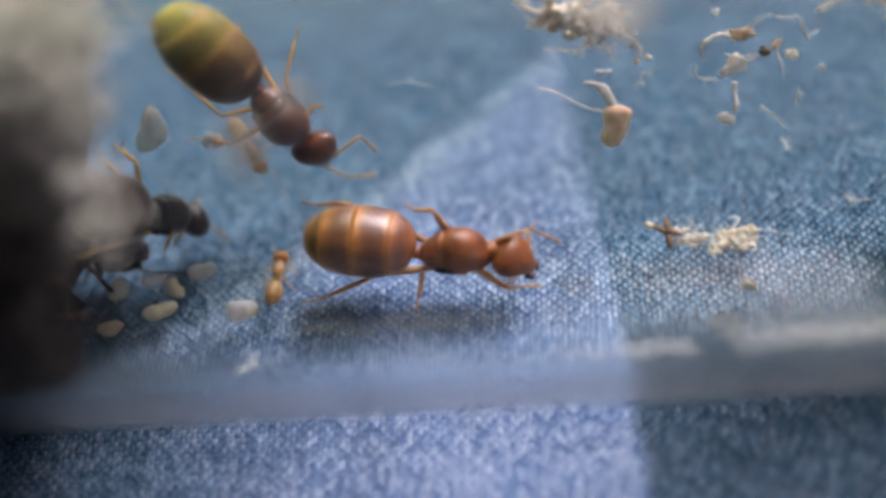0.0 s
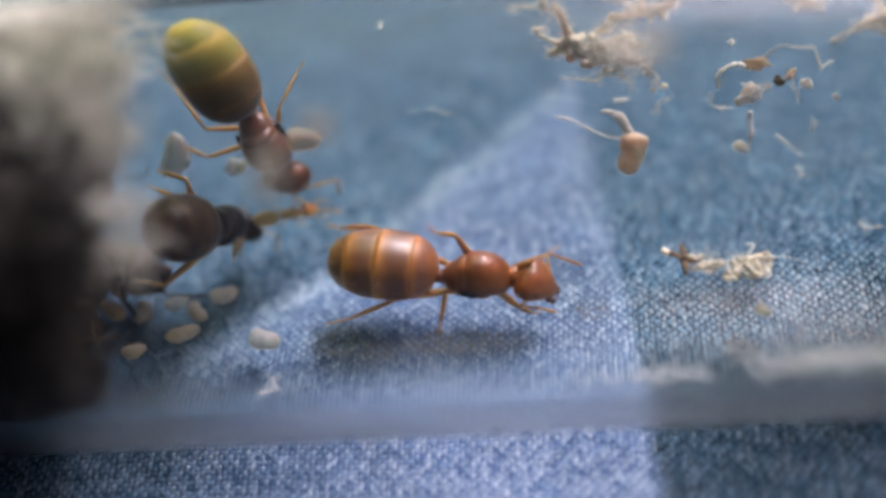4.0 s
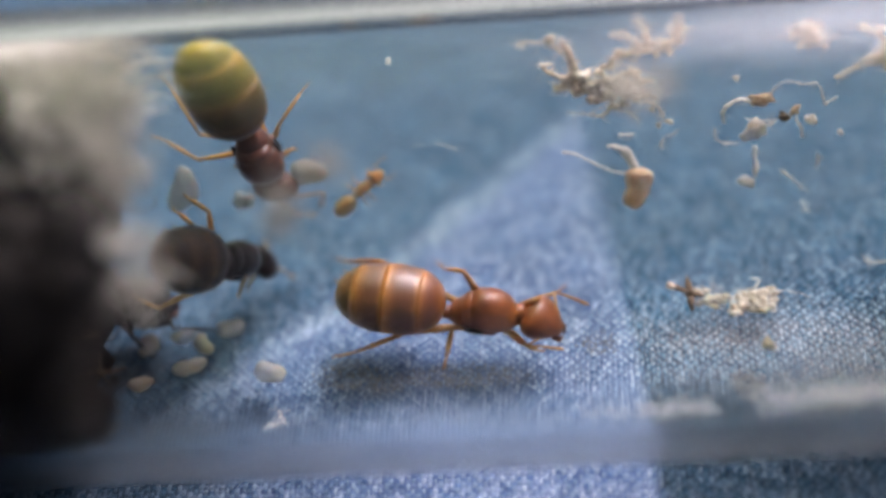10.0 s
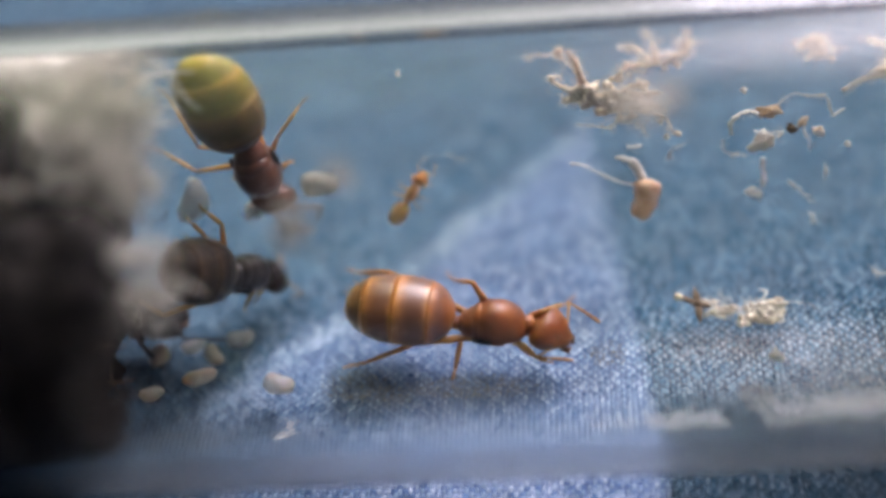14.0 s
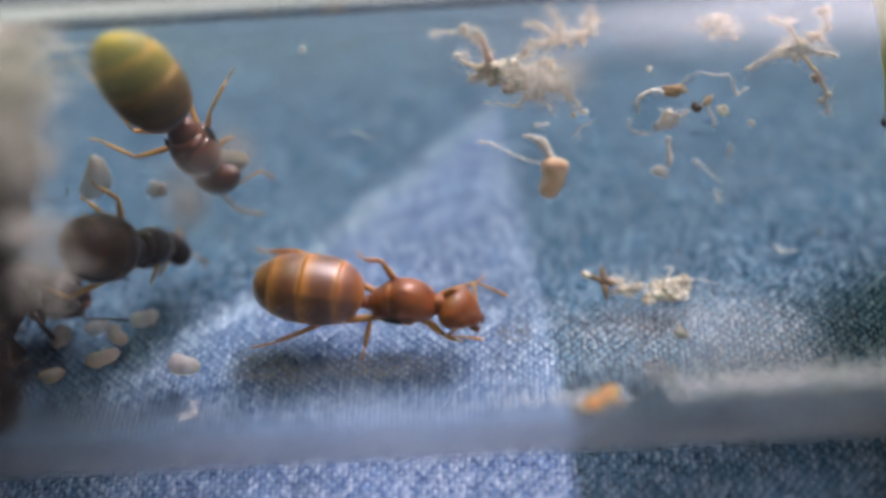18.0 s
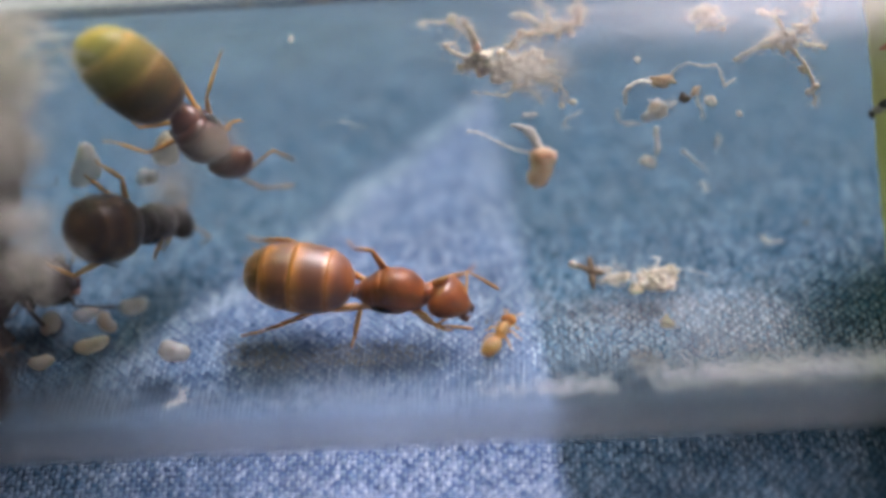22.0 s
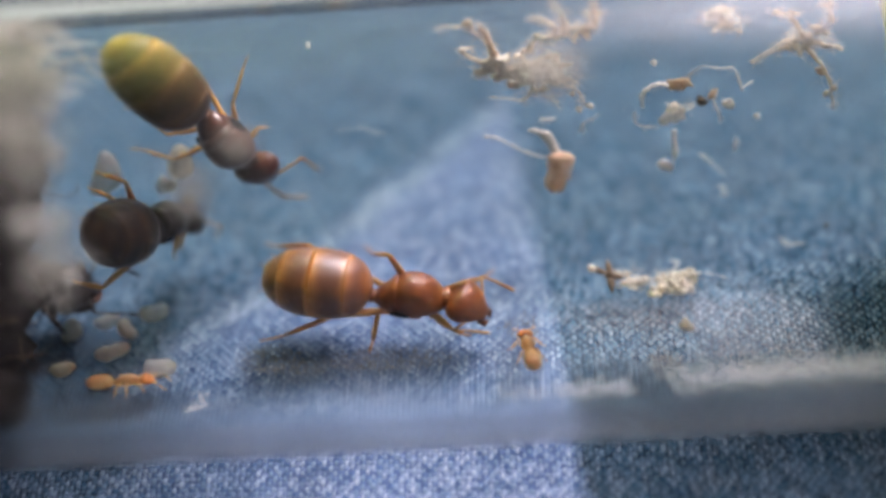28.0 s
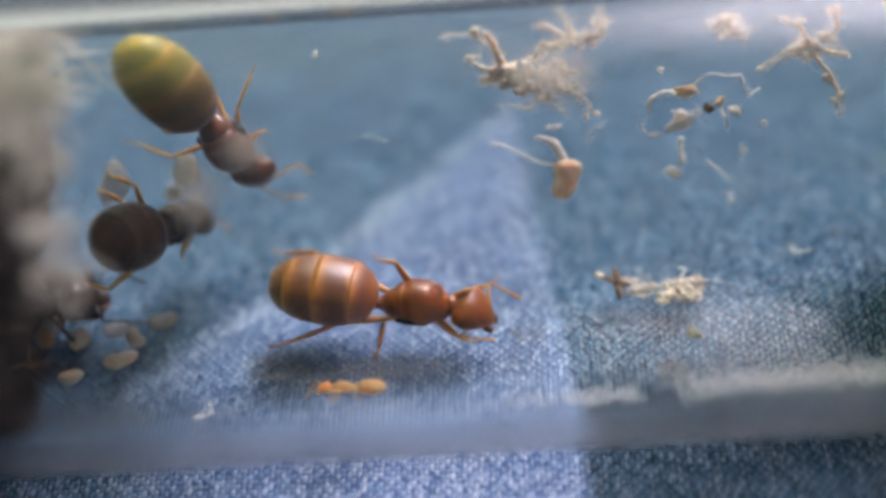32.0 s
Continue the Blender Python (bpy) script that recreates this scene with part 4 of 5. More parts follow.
def debris_field():
    rng = random.Random(11)
    # the pale frayed clumps: torn lobes, twisted arms and a fringe of fibres
    def frayed(way, arms, label, wide, lobes, lint):
        t = debris("cotton_clump", way[len(way) // 2], label)
        bm = bmesh.new()
        for i, (x, p) in enumerate(way):
            for _ in range(lobes):
                k = rng.uniform(0.4, 1.1) * wide[i]
                lump(bm, x + rng.gauss(0, 0.7 * wide[i]), p + rng.gauss(0, 6 * wide[i]), (k, k * rng.uniform(0.12, 0.3), k * rng.uniform(0.15, 0.35)), rng, rng.uniform(0.05, 0.5), 1.0, (rng.uniform(-40, 40) + p, rng.uniform(-30, 30), rng.uniform(0, 180)))
        shape("core", bm, HUSK, t)
        for pts, r0, r1 in arms:
            bm = bmesh.new()
            thread(bm, pts, r0, r1, rng.uniform(0.12, 0.3), 7, r0 * 0.35, rng)
            for _ in range(int(2 + r0 * 16)):
                q = rng.choice(pts)
                lump(bm, q[0] + rng.gauss(0, r0), q[1] + rng.gauss(0, r0 * 7), (r0 * rng.uniform(0.7, 1.6), r0 * 0.7, r0 * 0.6), rng, 0.2, 0.7)
            fluff(bm, list(pts), 60, 0.45, 0.014, rng, 0.2)
            shape("arm", bm, HUSK, t)
        bm = bmesh.new()
        fluff(bm, list(way), 3 * lint, 0.7, 0.016, rng, 0.5)
        shape("frayed_fibres", bm, HUSK, t)

    frayed(((5.19, 90.0), (5.89, 92.1), (6.48, 87.2), (7.19, 88.1), (7.84, 83.8)), (
        (((5.51, 94.9), (5.39, 103.1), (4.98, 113.4)), 0.17, 0.08), (((5.21, 101.6), (4.74, 109.4), (4.14, 111.6), (3.35, 110.7)), 0.07, 0.03),
        (((5.12, 91.5), (4.68, 94.7), (4.35, 98.5), (4.82, 99.4)), 0.11, 0.07), (((5.74, 88.3), (5.14, 88.2), (4.78, 87.1)), 0.09, 0.04),
        (((7.30, 89.5), (7.60, 94.4), (7.96, 93.4)), 0.10, 0.05), (((7.58, 85.3), (8.24, 81.0), (8.69, 78.3), (8.93, 72.7)), 0.11, 0.03), (((7.83, 85.1), (8.34, 82.9), (8.72, 81.4)), 0.07, 0.03),
        (((6.94, 83.0), (6.90, 79.2), (6.55, 75.7), (5.25, 77.8)), 0.055, 0.02), (((6.95, 81.0), (7.40, 78.3), (7.97, 73.6)), 0.045, 0.02)),
        "frayed cream cotton clump stuck to the glass", (0.22, 0.42, 0.5, 0.46, 0.26), 16, 110)
    frayed(((6.95, 98.7), (7.70, 103.2), (8.11, 106.6), (8.83, 105.0), (9.04, 116.3)), (
        (((6.74, 96.5), (7.14, 101.9), (7.82, 103.1), (8.73, 104.3), (9.07, 117.5)), 0.13, 0.12), (((8.05, 106.6), (8.00, 115.0), (7.58, 126.9)), 0.07, 0.03), (((7.89, 105.7), (7.38, 112.3), (6.93, 114.9)), 0.09, 0.06),
        (((8.94, 105.0), (9.25, 109.5), (8.98, 123.1)), 0.13, 0.1)), "twisted pale fibre strand with lumps on the glass", (0.16, 0.16, 0.2, 0.3, 0.22), 9, 50)
    # seed husk with its stalk and hair
    c = ((8.11, 50.4),)[0]
    t = debris("seed_husk", c, "amber seed husk with pale stalk and hair", "seed")
    bm = bmesh.new()
    b = [wall_pt(*q, 0.55) for q in ((7.62, 43.4), (7.86, 50.8), (8.00, 57.0))]
    sweep(bm, smooth_line([b[0], b[1], b[2]], 5), [0.16, 0.36, 0.42, 0.44, 0.46, 0.47, 0.50, 0.53, 0.53, 0.46, 0.18], 18, 0.8)
    rough_up(bm, 0.07, 1.5, 4)
    rough_up(bm, 0.05, 5.0, 8)
    shape("husk", bm, SEED, t)
    bm = bmesh.new()
    thread(bm, ((7.93, 54.7), (7.71, 59.1), (7.37, 63.5), (6.74, 65.9)), 0.22, 0.12, 0.4, 8, 0.03, rng)
    shape("stalk", bm, COTTON, t, "cream dried stalk")
    bm = bmesh.new()
    thread(bm, ((7.55, 54.8), (6.85, 56.4), (6.09, 59.9), (5.53, 62.8), (4.99, 63.9)), 0.05, 0.075, 0.25, 6, 0.02, rng)
    shape("hair", bm, COTTON, t)
    for nm, lab, skin, way, r0, r1 in (
        ("fibre", "pale curled shred of skin on glass", COTTON, ((11.19, 70.6), (11.19, 75.2), (11.59, 78.1), (11.97, 78.5), (12.33, 75.8)), 0.13, 0.10),
        ("fibre", "short pale fibre on the glass", COTTON, ((7.21, 68.3), (7.77, 68.4)), 0.09, 0.07),
        ("fibre", "thin pale fibre on the glass", COTTON, ((8.79, 63.0), (8.97, 66.4), (9.46, 67.9)), 0.03, 0.02),
        ("fibre", "thin curved pale cotton fibre", COTTON, ((10.89, 68.9), (10.93, 64.9), (11.32, 63.1), (11.78, 63.2)), 0.04, 0.03),
        ("fibre", "twisted pale shred on the glass", COTTON, ((11.98, 71.6), (12.43, 70.0), (12.90, 68.6), (13.20, 70.4), (12.87, 70.5), (12.44, 69.6)), 0.05, 0.07),
        ("fibre", "pale cotton thread hooked over", COTTON, ((12.84, 80.1), (13.10, 83.0), (13.48, 84.7), (14.07, 83.1), (14.60, 83.5)), 0.04, 0.07),
        ("fibre", "pale frayed shred on the glass", COTTON, ((14.62, 82.8), (14.85, 77.7), (14.97, 75.2), (15.38, 77.6)), 0.06, 0.05),
        ("fibre", "tan hooked shred of husk", CREAM, ((13.66, 71.7), (13.93, 73.9), (13.94, 69.8), (14.16, 66.8), (14.17, 63.1)), 0.10, 0.04),
        ("fibre", "cream stick of husk", CREAM, ((12.39, 61.5), (12.44, 57.1), (12.41, 51.2)), 0.13, 0.09),
        ("fibre", "pale feathery fibre on glass", COTTON, ((13.38, 53.3), (13.84, 50.1), (14.41, 45.4)), 0.09, 0.02),
        ("fibre", "tiny pale fibre on glass", COTTON, ((14.78, 53.4), (14.84, 57.7)), 0.04, 0.02),
        ("fibre", "fine white scratch of lint", COTTON, ((-0.73, 68.6), (0.21, 68.9), (0.91, 67.4)), 0.010, 0.008),
        ("fibre", "tan curved fibre near the stopper", HUSK, ((16.33, 22.6), (16.65, 20.9), (17.25, 21.1)), 0.05, 0.03),
        ("fibre", "pale bent fibre near the cloth side", HUSK, ((-6.02, -44.0), (-5.47, -39.2), (-5.82, -30.7)), 0.05, 0.02),
        ("fibre", "pale hair on the glass", COTTON, ((14.15, 42.9), (14.40, 38.5)), 0.06, 0.03),
    ):
        t = debris(nm, way[0], lab, "fibre")
        bm = bmesh.new()
        thread(bm, way, r0, r1, 0.14, 7, 0.05, rng, 0.5)
        shape("strand", bm, skin, t)
        bm = bmesh.new()
        fluff(bm, list(way), 16, 0.34, 0.012, rng, 0.09)
        shape("lint", bm, skin, t)
    for nm, lab, skin, (x, p), s in (
        ("flake", "rust brown flake on glass", RUSTY, ((12.66, 78.5),)[0], (0.34, 0.26, 0.16)),
        ("flake", "small dark grain of soil", BARK, ((13.38, 71.8),)[0], (0.17, 0.15, 0.13)),
        ("flake", "rust brown crumb on glass", RUSTY, ((13.81, 73.6),)[0], (0.2, 0.12, 0.1)),
        ("flake", "tan husk crumb on glass", CREAM, ((14.49, 69.8),)[0], (0.2, 0.15, 0.12)),
        ("flake", "torn cream husk flake on glass", CREAM, ((12.29, 65.8),)[0], (0.5, 0.36, 0.2)),
        ("flake", "small cream husk crumb on glass", CREAM, ((12.08, 50.0),)[0], (0.28, 0.22, 0.16)),
        ("flake", "tiny pale speck on glass", COTTON, ((15.56, 64.9),)[0], (0.1, 0.08, 0.06)),
        ("flake", "tiny pale speck on glass", COTTON, ((11.54, 87.4),)[0], (0.1, 0.08, 0.06)),
        ("flake", "tiny pale speck on glass", COTTON, ((-1.19, 106.5),)[0], (0.08, 0.07, 0.05)),
        ("flake", "cream crumb on the tube floor", WAX, ((12.22, -8.3),)[0], (0.26, 0.2, 0.14)),
        ("flake", "dark speck near the stopper", BARK, ((18.17, 26.8),)[0], (0.09, 0.07, 0.05)),
        ("flake", "brown smear at the tube's upper side", BARK, ((0.48, 152.4),)[0], (0.4, 0.25, 0.08)),
        ("flake", "brown smear at the tube's upper side", BARK, ((-1.85, 146.9),)[0], (0.3, 0.2, 0.08)),
    ):
        t = debris(nm, (x, p), lab)
        bm = bmesh.new()
        for q in range(4):
            k = rng.uniform(0.55, 1.0)
            chip(bm, x + rng.gauss(0, 0.3 * s[0]), p + rng.gauss(0, 2.5 * s[1]), (1.3 * s[0] * k, 1.3 * s[1] * k * rng.uniform(0.5, 0.9)), rng, 0.06 + 0.07 * q)
        shape("crumb", bm, skin, t)
    # cream frayed clumps high on the wall
    frayed(((13.53, 109.9), (13.90, 103.9)), ((((13.90, 103.9), (14.25, 102.3), (14.57, 100.4)), 0.09, 0.04), (((13.53, 109.9), (13.33, 107.1)), 0.09, 0.05), (((13.68, 108.8), (13.91, 110.6)), 0.08, 0.04)),
           "cream frayed cotton clump on the glass", (0.3, 0.26), 6, 40)
    frayed(((16.44, 94.3), (17.01, 92.7), (17.44, 96.3)), ((((17.19, 90.0), (18.01, 80.4), (18.34, 72.7), (18.51, 66.0)), 0.13, 0.06), (((16.80, 92.8), (16.03, 89.4), (15.27, 85.0)), 0.09, 0.04),
           (((16.93, 95.3), (16.20, 106.0), (15.52, 108.1)), 0.1, 0.05), (((17.32, 96.4), (17.73, 103.2), (17.31, 112.0)), 0.12, 0.06), (((17.22, 92.5), (17.93, 90.2), (18.43, 88.8)), 0.12, 0.08)),
           "cream frayed cotton clump on the glass", (0.26, 0.34, 0.3), 7, 60)
    bm = bmesh.new()
    t = debris("fibre", ((15.10, 85.0),)[0], "pale thread leading to the clump", "fibre")
    thread(bm, ((15.10, 85.0), (15.82, 89.6), (16.35, 93.6)), 0.04, 0.1, 0.15, 6, 0.02, rng)
    shape("strand", bm, HUSK, t)
    # dried floret on the tube floor: dark star, cream husk, hairs
    s = ((9.58, 12.3),)[0]
    t = debris("dried_floret", s, "dried floret with dark star bract and cream fluffy husk", "floret")
    bm = bmesh.new()
    c = wall_pt(*s, 0.5)
    for tip in ((8.75, 16.3), (9.50, 18.9), (9.58, 5.6), (10.08, 11.4)):
        e = wall_pt(*tip, 0.45)
        sweep(bm, [c, (c + e) / 2, e], [0.16, 0.15, 0.03], 7, 0.6)
    ball(bm, c, (0.2, 0.2, 0.18), u=10, v=8)
    rough_up(bm, 0.04, 5, 2)
    shape("bract", bm, BARK, t, "dark brown star-shaped bract")
    bm = bmesh.new()
    a = wall_pt(*((8.77, 16.0),)[0], 0.45)
    sweep(bm, [a, (a * 2 + c) / 3], [0.13, 0.12], 8)
    rough_up(bm, 0.03, 4, 6)
    shape("tip", bm, HUSK, t)
    way = ((10.09, 12.1), (10.75, 11.8), (11.45, 9.8), (12.16, 9.1), (12.60, 10.3))
    bm = bmesh.new()
    for i, (x, p) in enumerate(way):
        for _ in range(6):
            r = (0.13, 0.2, 0.26, 0.27, 0.15)[i]
            lump(bm, x + rng.gauss(0, 0.2), p + rng.gauss(0, 1.6), (r * rng.uniform(1.0, 1.9), r * 0.7, r * 0.6), rng, amount=0.6, rot=(rng.uniform(-20, 20), rng.uniform(-15, 15), rng.uniform(-30, 30)))
    shape("husk", bm, HUSK, t)
    bm = bmesh.new()
    fluff(bm, list(way), 110, 0.7, 0.018, rng, 0.25)
    thread(bm, ((12.51, 11.7), (13.18, 11.6), (13.66, 10.5), (14.10, 8.8)), 0.04, 0.015, 0.4, 5, 0.02, rng)
    thread(bm, ((11.93, 11.9), (12.22, 15.1), (11.94, 16.2)), 0.06, 0.03, 0.6, 5, 0.02, rng)
    thread(bm, ((12.50, 7.7), (12.74, 5.4), (12.50, 4.1)), 0.06, 0.02, 0.3, 5, 0.02, rng)
    shape("hairs", bm, COTTON, t)


debris_field()


def peat_crumb():
    rng = random.Random(31)
    t = debris("peat_crumb", (-11.6, 16.5), "black crumb of wet peat at the foot of the plug", "peat")
    bm = bmesh.new()
    for x, p, h, k in ((-12.1, 17, 0.75, 0.8), (-11.5, 15, 0.7, 0.72), (-11.2, 19, 0.95, 0.62), (-12.3, 20, 1.4, 0.7), (-11.6, 18, 1.45, 0.5)):
        lump(bm, x, p, (k * 1.15, k, k * 0.9), rng, h, 0.4)
    shape("crumb", bm, PEAT, t)
    bm = bmesh.new()
    fluff(bm, [(-12.2, 17), (-11.5, 17), (-11.1, 18)], 40, 1.2, 0.025, rng, 0.8)
    shape("rootlets", bm, PEAT, t)


peat_crumb()


# ---- dust on the upper side of the glass, nearest the camera ----
def dust():
    rng = random.Random(21)
    for x, phi, s, skin in ((-2.06, -155.0, 0.34, GRIME), (-3.48, -142.2, 0.36, GRIME), (-3.27, -146.2, 0.3, GRIME), (6.42, -169.8, 0.42, GRIME), (7.57, -170.6, 0.34, GRIME), (6.96, -167.7, 0.25, COTTON), (-8.23, -139.0, 0.4, COTTON), (-7.44, -140.8, 0.22, COTTON)):
        t = debris("dust_speck", (x, phi), "pale dust speck on the upper glass", "dust")
        bm = bmesh.new()
        lump(bm, x, phi, (s * 1.2, s * 0.8, 0.12), rng, amount=0.5, rot=(phi, 0, 0))
        fluff(bm, [(x - s, phi - 3), (x, phi), (x + s, phi + 2)], 14, 0.9, 0.03, rng, 0.2)
        shape("fluff", bm, skin, t)


dust()


# ---- dried residue on the tube floor: fine grains, one scatter standing in for shade ----
def residue(x0, phi0, rx, rphi, n, skin, label, seed):
    rng = random.Random(seed)
    t = debris("residue_and_shade", (x0, phi0), label, "stain")
    bm = bmesh.new()
    for _ in range(n):
        a, r = rng.uniform(0, 2 * math.pi), math.sqrt(rng.random()) * rng.uniform(0.6, 1.0)
        p = wall_pt(x0 + rx * r * math.cos(a), phi0 + rphi * r * math.sin(a), 0.02)
        k = rng.uniform(0.016, 0.042)
        bmesh.ops.create_icosphere(bm, subdivisions=1, radius=k, matrix=Matrix.Translation(p) @ Matrix.Diagonal((1.4, 1.0, 0.6, 1)))
    o = TUBE.inverted() @ t.location / MM
    bmesh.ops.translate(bm, vec=-o, verts=bm.verts)
    tagged(part("grains", bm, skin, t), kind="stuff")


residue(*((-3.50, -12.1),)[0], 1.5, 9, 420, SILT_SHADE, "grey green residue of fine grains on the floor", 1)
residue(*((5.99, -3.4),)[0], 0.9, 6, 160, SILT_SHADE, "faint grey residue of fine grains", 2)
residue(*((-2.07, -16.7),)[0], 1.0, 6, 160, SILT_SHADE, "faint dark residue of fine grains", 3)
residue(11.1, -27.5, 0.8, 11, 420, SILT_SHADE, "dark smear of fine grains on the near glass", 5)
# grains strewn to darken the floor where the queen's shadow lies
residue(0.8, -15.0, 3.0, 7, 700, SILT_SHADE, "thin dark grains standing in for shade under the queen ant", 4)


# ---- fine white specks low on the near glass, standing in for a bright streak ----
def light_streak():
    t = debris("light_streak", (16.0, -38.0), "whitish film of specks standing in for a streak of light", "droplets")
    rng = np.random.default_rng(31)
    verts, faces = [], []
    octa = np.array([(1, 0, 0), (-1, 0, 0), (0, 1, 0), (0, -1, 0), (0, 0, 1), (0, 0, -1)], float)
    tri = np.array([(0, 2, 4), (2, 1, 4), (1, 3, 4), (3, 0, 4), (2, 0, 5), (1, 2, 5), (3, 1, 5), (0, 3, 5)])
    o = np.array(TUBE.inverted() @ t.location / MM)
    count = 0
    for x0, x1, phi0, phi1, n in ((11.0, 20.9, -35.0, 13.0, 3000), (11.6, 20.9, -33.0, 9.0, 1800), (13.0, 20.9, -32.0, 7.0, 1800), (5.0, 9.8, -39.0, 8.0, 500), (7.0, 9.6, -38.0, 6.0, 400)):
        x = rng.uniform(x0, x1, n)
        phi = np.radians(phi0 + phi1 * np.clip(rng.normal(0, 0.6, n), -1.6, 1.6) + 0.25 * (x - 16.0))
        r = rng.uniform(0.018, 0.042, n)
        c = np.stack([x, (R_IN - 0.02) * np.sin(phi), ZC - (R_IN - 0.02) * np.cos(phi)], -1) - o
        verts.append((c[:, None] + octa[None] * r[:, None, None]).reshape(-1, 3))
        faces.append((tri[None] + (count + np.arange(n) * 6)[:, None, None]).reshape(-1, 3))
        count += 6 * n
    ob = arrays("droplets", np.concatenate(verts), np.concatenate(faces), STREAK_WHITE, t)
    tagged(ob, kind="stuff")


light_streak()


# ---- what moves ----
def sway(ob, seed, yaw, pitch, step=0.9):
    """Feelers that feel about: small turns round the joint."""
    rng = random.Random(seed)
    base = Matrix.Translation(ob.location)
    rows, t = [], 0.0
    while t < 32.0:
        rows.append((round(t, 2), base @ pose(0, 0, 0, 0, rng.uniform(-pitch, pitch), rng.uniform(-yaw, yaw))))
        t += step * rng.uniform(0.6, 1.5)
    rows.append((32.0, base))
    walk(ob, rows)


def stride(ob, k, spans):
    """A walking leg swings while its ant is on the way, and rests otherwise."""
    base = Matrix.Translation(ob.location)
    rows = [(0.0, base)]
    for a, b in spans:
        t, i = max(a, rows[-1][0] + 0.1), 0
        while t < b:
            rows.append((round(t, 2), base @ pose(0, 0, 0, 0, 0, 16 * (1 if (i + k) % 2 else -1))))
            t, i = t + 0.14, i + 1
        rows.append((round(t, 2), base))
    if rows[-1][0] < 32.0:
        rows.append((32.0, base))
    walk(ob, rows)



def motions():
    walk(amber_queen, [(t, on_wall(x, p, h)) for t, x, p, h in (
        (0.0, 0.41, 5.32, -8.1), (3.5, 0.54, 6.07, -8.2), (6.0, 0.56, 5.51, -9.5), (13.0, 0.57, 5.02, -9.9),
        (23.0, 0.75, 4.47, -10.2), (32.0, 0.67, 4.93, -10.6),
    )])
    walk(olive_queen, [(t, on_wall(x, p, h)) for t, x, p, h in (
        (0.0, -5.46, 75.14, -56.1), (3.0, -6.27, 76.65, -68.5), (5.5, -6.86, 81.48, -80.9), (6.0, -6.67, 83.28, -85.8),
        (9.0, -6.65, 88.20, -78.8), (10.0, -6.75, 88.11, -80.2), (13.0, -6.95, 88.03, -80.1), (15.5, -7.48, 87.22, -82.5),
        (16.5, -6.95, 85.40, -78.7), (19.0, -5.88, 86.40, -66.7), (20.0, -5.81, 85.44, -61.5), (21.0, -6.02, 85.85, -63.0),
        (23.0, -5.54, 84.40, -58.0), (24.5, -5.69, 84.09, -62.2), (27.0, -5.64, 83.94, -61.0), (28.0, -5.48, 85.48, -60.3),
        (30.0, -5.47, 87.64, -63.9), (32.0, -5.58, 88.77, -66.8),
    )])
    walk(dark_queen, [(t, on_wall(x, p, h, 2.0, -58)) for t, x, p, h in (
        (0.0, -11.05, 17.19, 28.0), (3.0, -9.36, 12.37, 53.0), (6.0, -9.21, 29.29, 34.8), (9.0, -9.30, 23.42, 31.4),
        (10.0, -9.37, 20.45, 31.7), (13.0, -9.46, 20.82, 24.3), (17.0, -9.48, 21.21, 35.5), (19.0, -9.26, 21.03, 30.4),
        (23.0, -8.83, 27.35, 31.9), (24.0, -8.86, 27.09, 30.3), (27.0, -8.87, 26.96, 43.6), (28.0, -8.90, 26.28, 45.8),
        (30.0, -8.90, 27.75, 46.1), (32.0, -8.92, 29.77, 42.9),
    )])
    walk(worker_a, [(t, on_wall(x, p, h)) for t, x, p, h in (
        (0.0, -6.36, 51.45, -66.3), (1.5, -6.59, 51.09, -65.9), (2.4, -6.73, 47.97, -65.2), (2.7, -6.62, 46.82, -84.8),
        (3.0, -6.51, 37.50, -82.9), (3.5, -6.30, 35.92, -23.5), (5.5, -3.86, 41.30, 37.4), (6.0, -3.32, 47.65, 51.8),
        (9.0, -3.08, 53.48, 42.1), (11.0, -3.08, 53.72, 37.3), (12.0, -2.71, 49.96, 17.2), (13.0, -1.93, 51.36, 32.4),
        (13.5, -1.94, 56.34, 57.0), (15.5, 4.43, 37.78, -8.2), (15.8, 5.47, 33.26, -44.2), (16.1, 5.31, 29.47, -69.1),
        (16.4, 5.37, 28.37, -49.7), (16.7, 7.74, 28.70, -13.6), (17.0, 9.41, 28.48, 2.3), (17.3, 8.47, 25.25, -34.7),
        (17.6, 8.34, -5.31, -79.7), (17.9, 8.84, -46.57, -109.2), (18.2, 7.86, -54.25, -131.3), (18.6, 6.92, -53.31, -198.2),
        (19.0, 4.81, -39.49, -232.8), (19.3, -0.11, -22.02, -200.0), (19.6, 0.04, -22.43, -258.1), (20.0, 2.15, -25.51, -312.0),
        (20.5, 3.74, -25.89, -290.3), (21.0, 5.69, -15.55, -295.0), (21.5, 5.73, -12.15, -295.9), (22.0, 5.83, -12.61, -295.6),
        (22.5, 6.13, -12.12, -296.2), (23.0, 6.18, -11.52, -292.2), (24.0, 5.93, -8.51, -292.4), (24.5, 5.98, -7.30, -288.9),
        (26.5, 6.08, -9.38, -280.3), (27.0, 6.01, -10.08, -280.3), (28.0, 6.23, -18.14, -263.0), (28.5, 5.88, -14.89, -250.9),
        (29.0, 5.85, -15.68, -233.8), (29.5, 6.12, -20.15, -225.8), (30.0, 5.21, -27.45, -194.0), (30.5, 1.72, -27.68, -201.9),
        (31.0, 0.52, -22.30, -223.8), (31.5, 0.63, -21.90, -223.7), (32.0, -0.49, -30.68, -185.9),
    )])
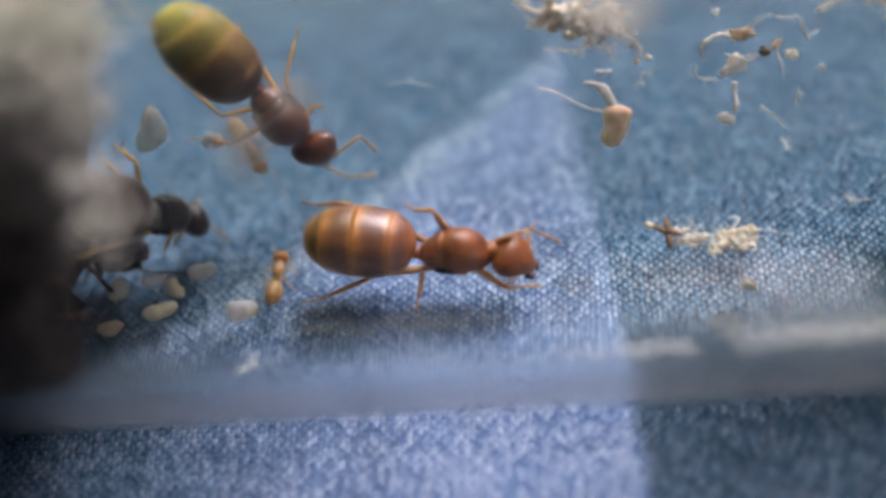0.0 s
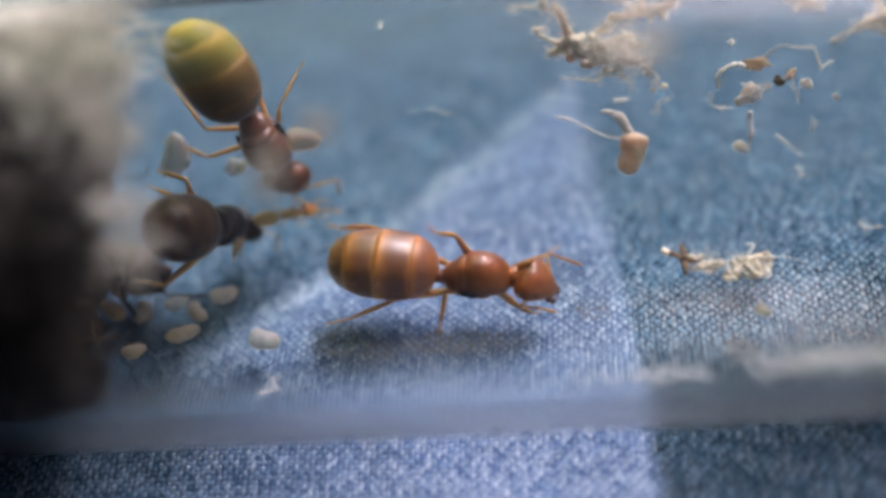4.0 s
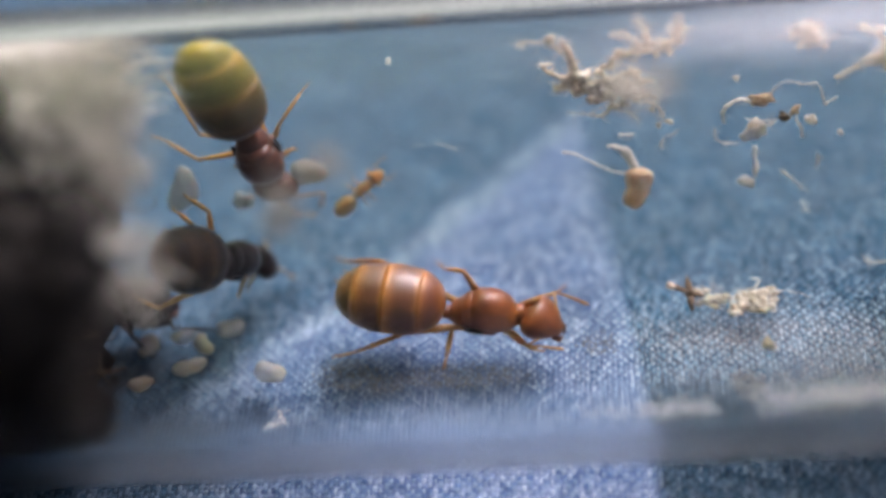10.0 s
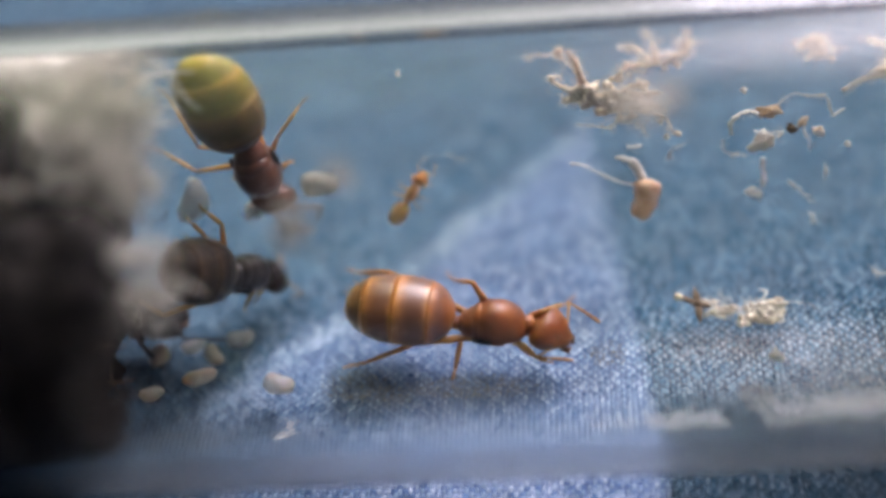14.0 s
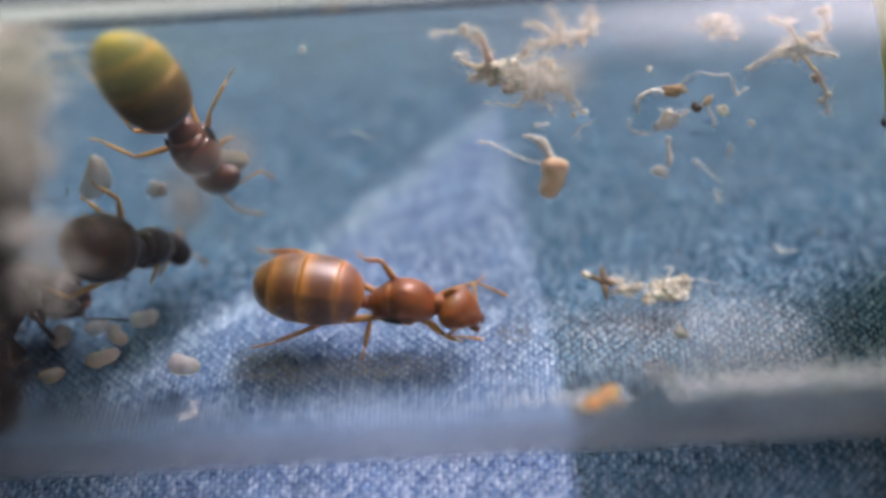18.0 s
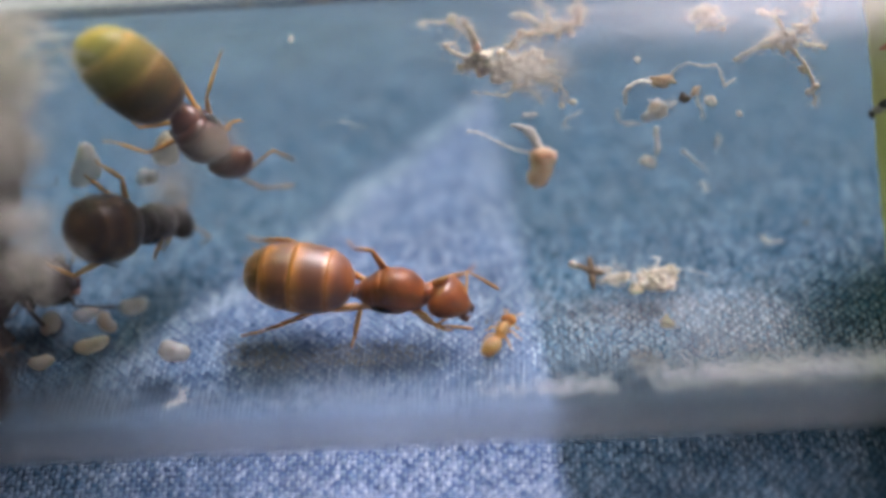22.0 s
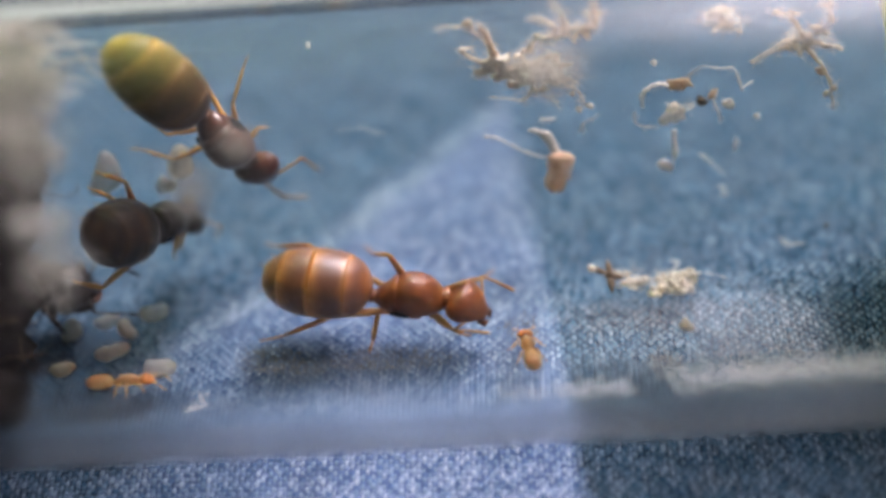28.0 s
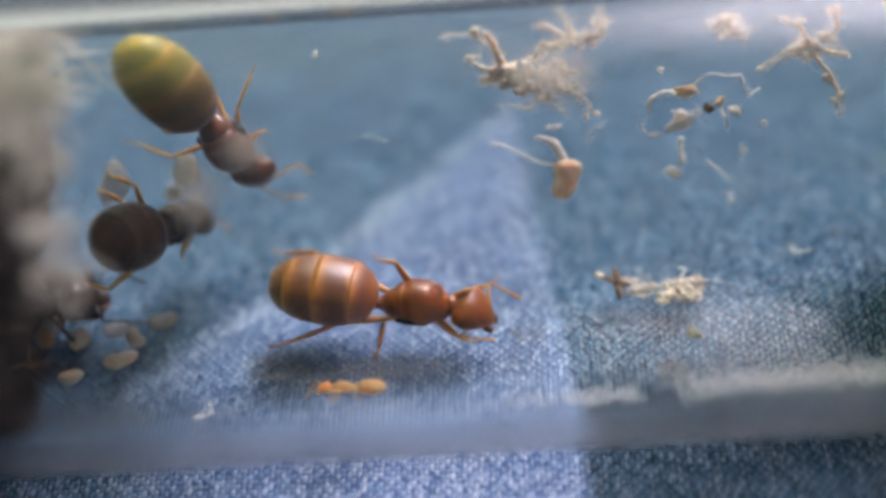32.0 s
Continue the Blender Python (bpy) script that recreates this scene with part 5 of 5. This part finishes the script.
    walk(worker_b, [(t, on_wall(x, p, h)) for t, x, p, h in (
        (0.0, -5.30, 3.42, 84.5), (0.3, -5.32, 3.84, 44.4), (0.6, -4.91, -0.08, 8.8), (0.9, -5.02, -6.83, -63.1),
        (1.2, -5.25, -15.97, -104.7), (1.5, -5.73, -34.00, -113.9), (1.8, -4.58, -74.46, -130.6), (2.1, -8.76, -74.23, -179.2),
        (2.4, -8.80, -75.66, -194.3), (2.7, -10.74, -21.62, -245.2), (3.0, -11.57, -14.74, -251.2), (3.3, -11.82, 1.16, -253.8),
        (3.7, -12.98, 6.73, -221.8), (6.0, -13.44, 5.07, -204.0), (16.0, -15.69, 18.63, -256.0), (25.5, -11.41, -12.67, -318.5),
        (26.1, -9.80, -28.67, -336.7), (26.5, -8.14, -29.73, -326.4), (26.8, -7.26, -24.80, -325.8), (27.1, -7.08, -20.32, -315.7),
        (27.4, -7.20, -20.22, -331.5), (27.7, -7.89, -18.79, -340.4), (28.0, -8.94, -23.81, -356.6), (28.3, -9.74, -26.64, -356.4),
        (28.6, -10.88, -28.06, -386.8), (28.9, -11.26, -30.85, -424.1), (29.2, -10.45, -25.87, -488.3), (29.35, -10.77, -24.77, -552.5),
        (29.5, -10.96, -24.10, -586.3), (29.8, -11.43, -16.53, -604.1), (30.2, -11.37, -4.81, -619.8), (30.6, -11.33, -0.11, -621.3),
        (31.2, -13.06, 8.75, -598.1), (32.0, -13.22, 8.62, -598.1),
    )])
    walk(carried_pupa, [(t, on_wall(x, p, h, l)) for t, x, p, h, l in (
        (0.0, -4.73, 62.57, -3.9, 0.0), (6.0, -4.94, 61.81, -3.6, 0.0), (9.0, -4.93, 62.58, -3.7, 0.0), (13.0, -4.92, 62.25, -3.6, 0.0),
        (19.0, -4.72, 62.03, 7.5, 0.0), (20.5, -4.74, 62.10, 28.0, 0.0), (22.0, -6.74, 63.66, 72.5, 0.0), (23.0, -7.02, 60.34, 81.6, 0.0),
        (28.0, -6.99, 61.64, 81.3, 0.0), (32.0, -7.07, 62.23, 81.1, 0.0),
    )])
    walk(carried_larva, [(t, on_wall(x, p, h, 0.02)) for t, x, p, h in (
        (0.0, -6.51, -9.57, 10.4), (0.9, -6.52, -8.84, 10.6), (1.5, -6.44, -12.97, -18.4), (6.0, -6.41, -12.28, -18.6),
        (9.0, -6.45, -12.18, -18.7), (13.0, -6.49, -12.77, -18.9), (19.0, -6.44, -13.28, -19.1), (23.0, -6.39, -12.59, -19.1),
        (26.5, -6.50, -11.97, -18.0), (26.8, -6.32, -12.06, -18.1), (27.1, -6.45, -12.13, -18.1), (27.4, -6.58, -11.78, -39.9),
        (27.7, -6.91, -13.36, -48.7), (28.0, -7.62, -17.36, 12.2), (28.3, -8.53, -21.77, 83.4), (28.6, -9.59, -32.71, 18.4),
        (28.9, -11.01, -38.55, -7.6), (29.2, -11.86, -26.48, -5.4), (29.5, -11.64, -16.38, 47.0), (29.8, -11.65, -1.67, 73.8),
        (30.2, -11.51, 9.56, 67.6), (31.2, -12.96, 8.51, 68.9), (32.0, -12.77, 7.22, 69.7),
    )])
    for i, (ant, yaw) in enumerate(((amber_queen, 9), (olive_queen, 16), (dark_queen, 14), (worker_a, 20), (worker_b, 20))):
        for j, ob in enumerate(ant_parts[ant.name]["antenna"]):
            sway(ob, 10 * i + j, yaw, yaw * 0.6)
    for ant, spans in ((worker_a, ((2.2, 5.6), (11.2, 13.0), (13.2, 20.8), (27.6, 32.0))), (worker_b, ((0.2, 3.8), (26.0, 31.0)))):
        for j, ob in enumerate(ant_parts[ant.name]["leg"]):
            stride(ob, j, spans)


motions()
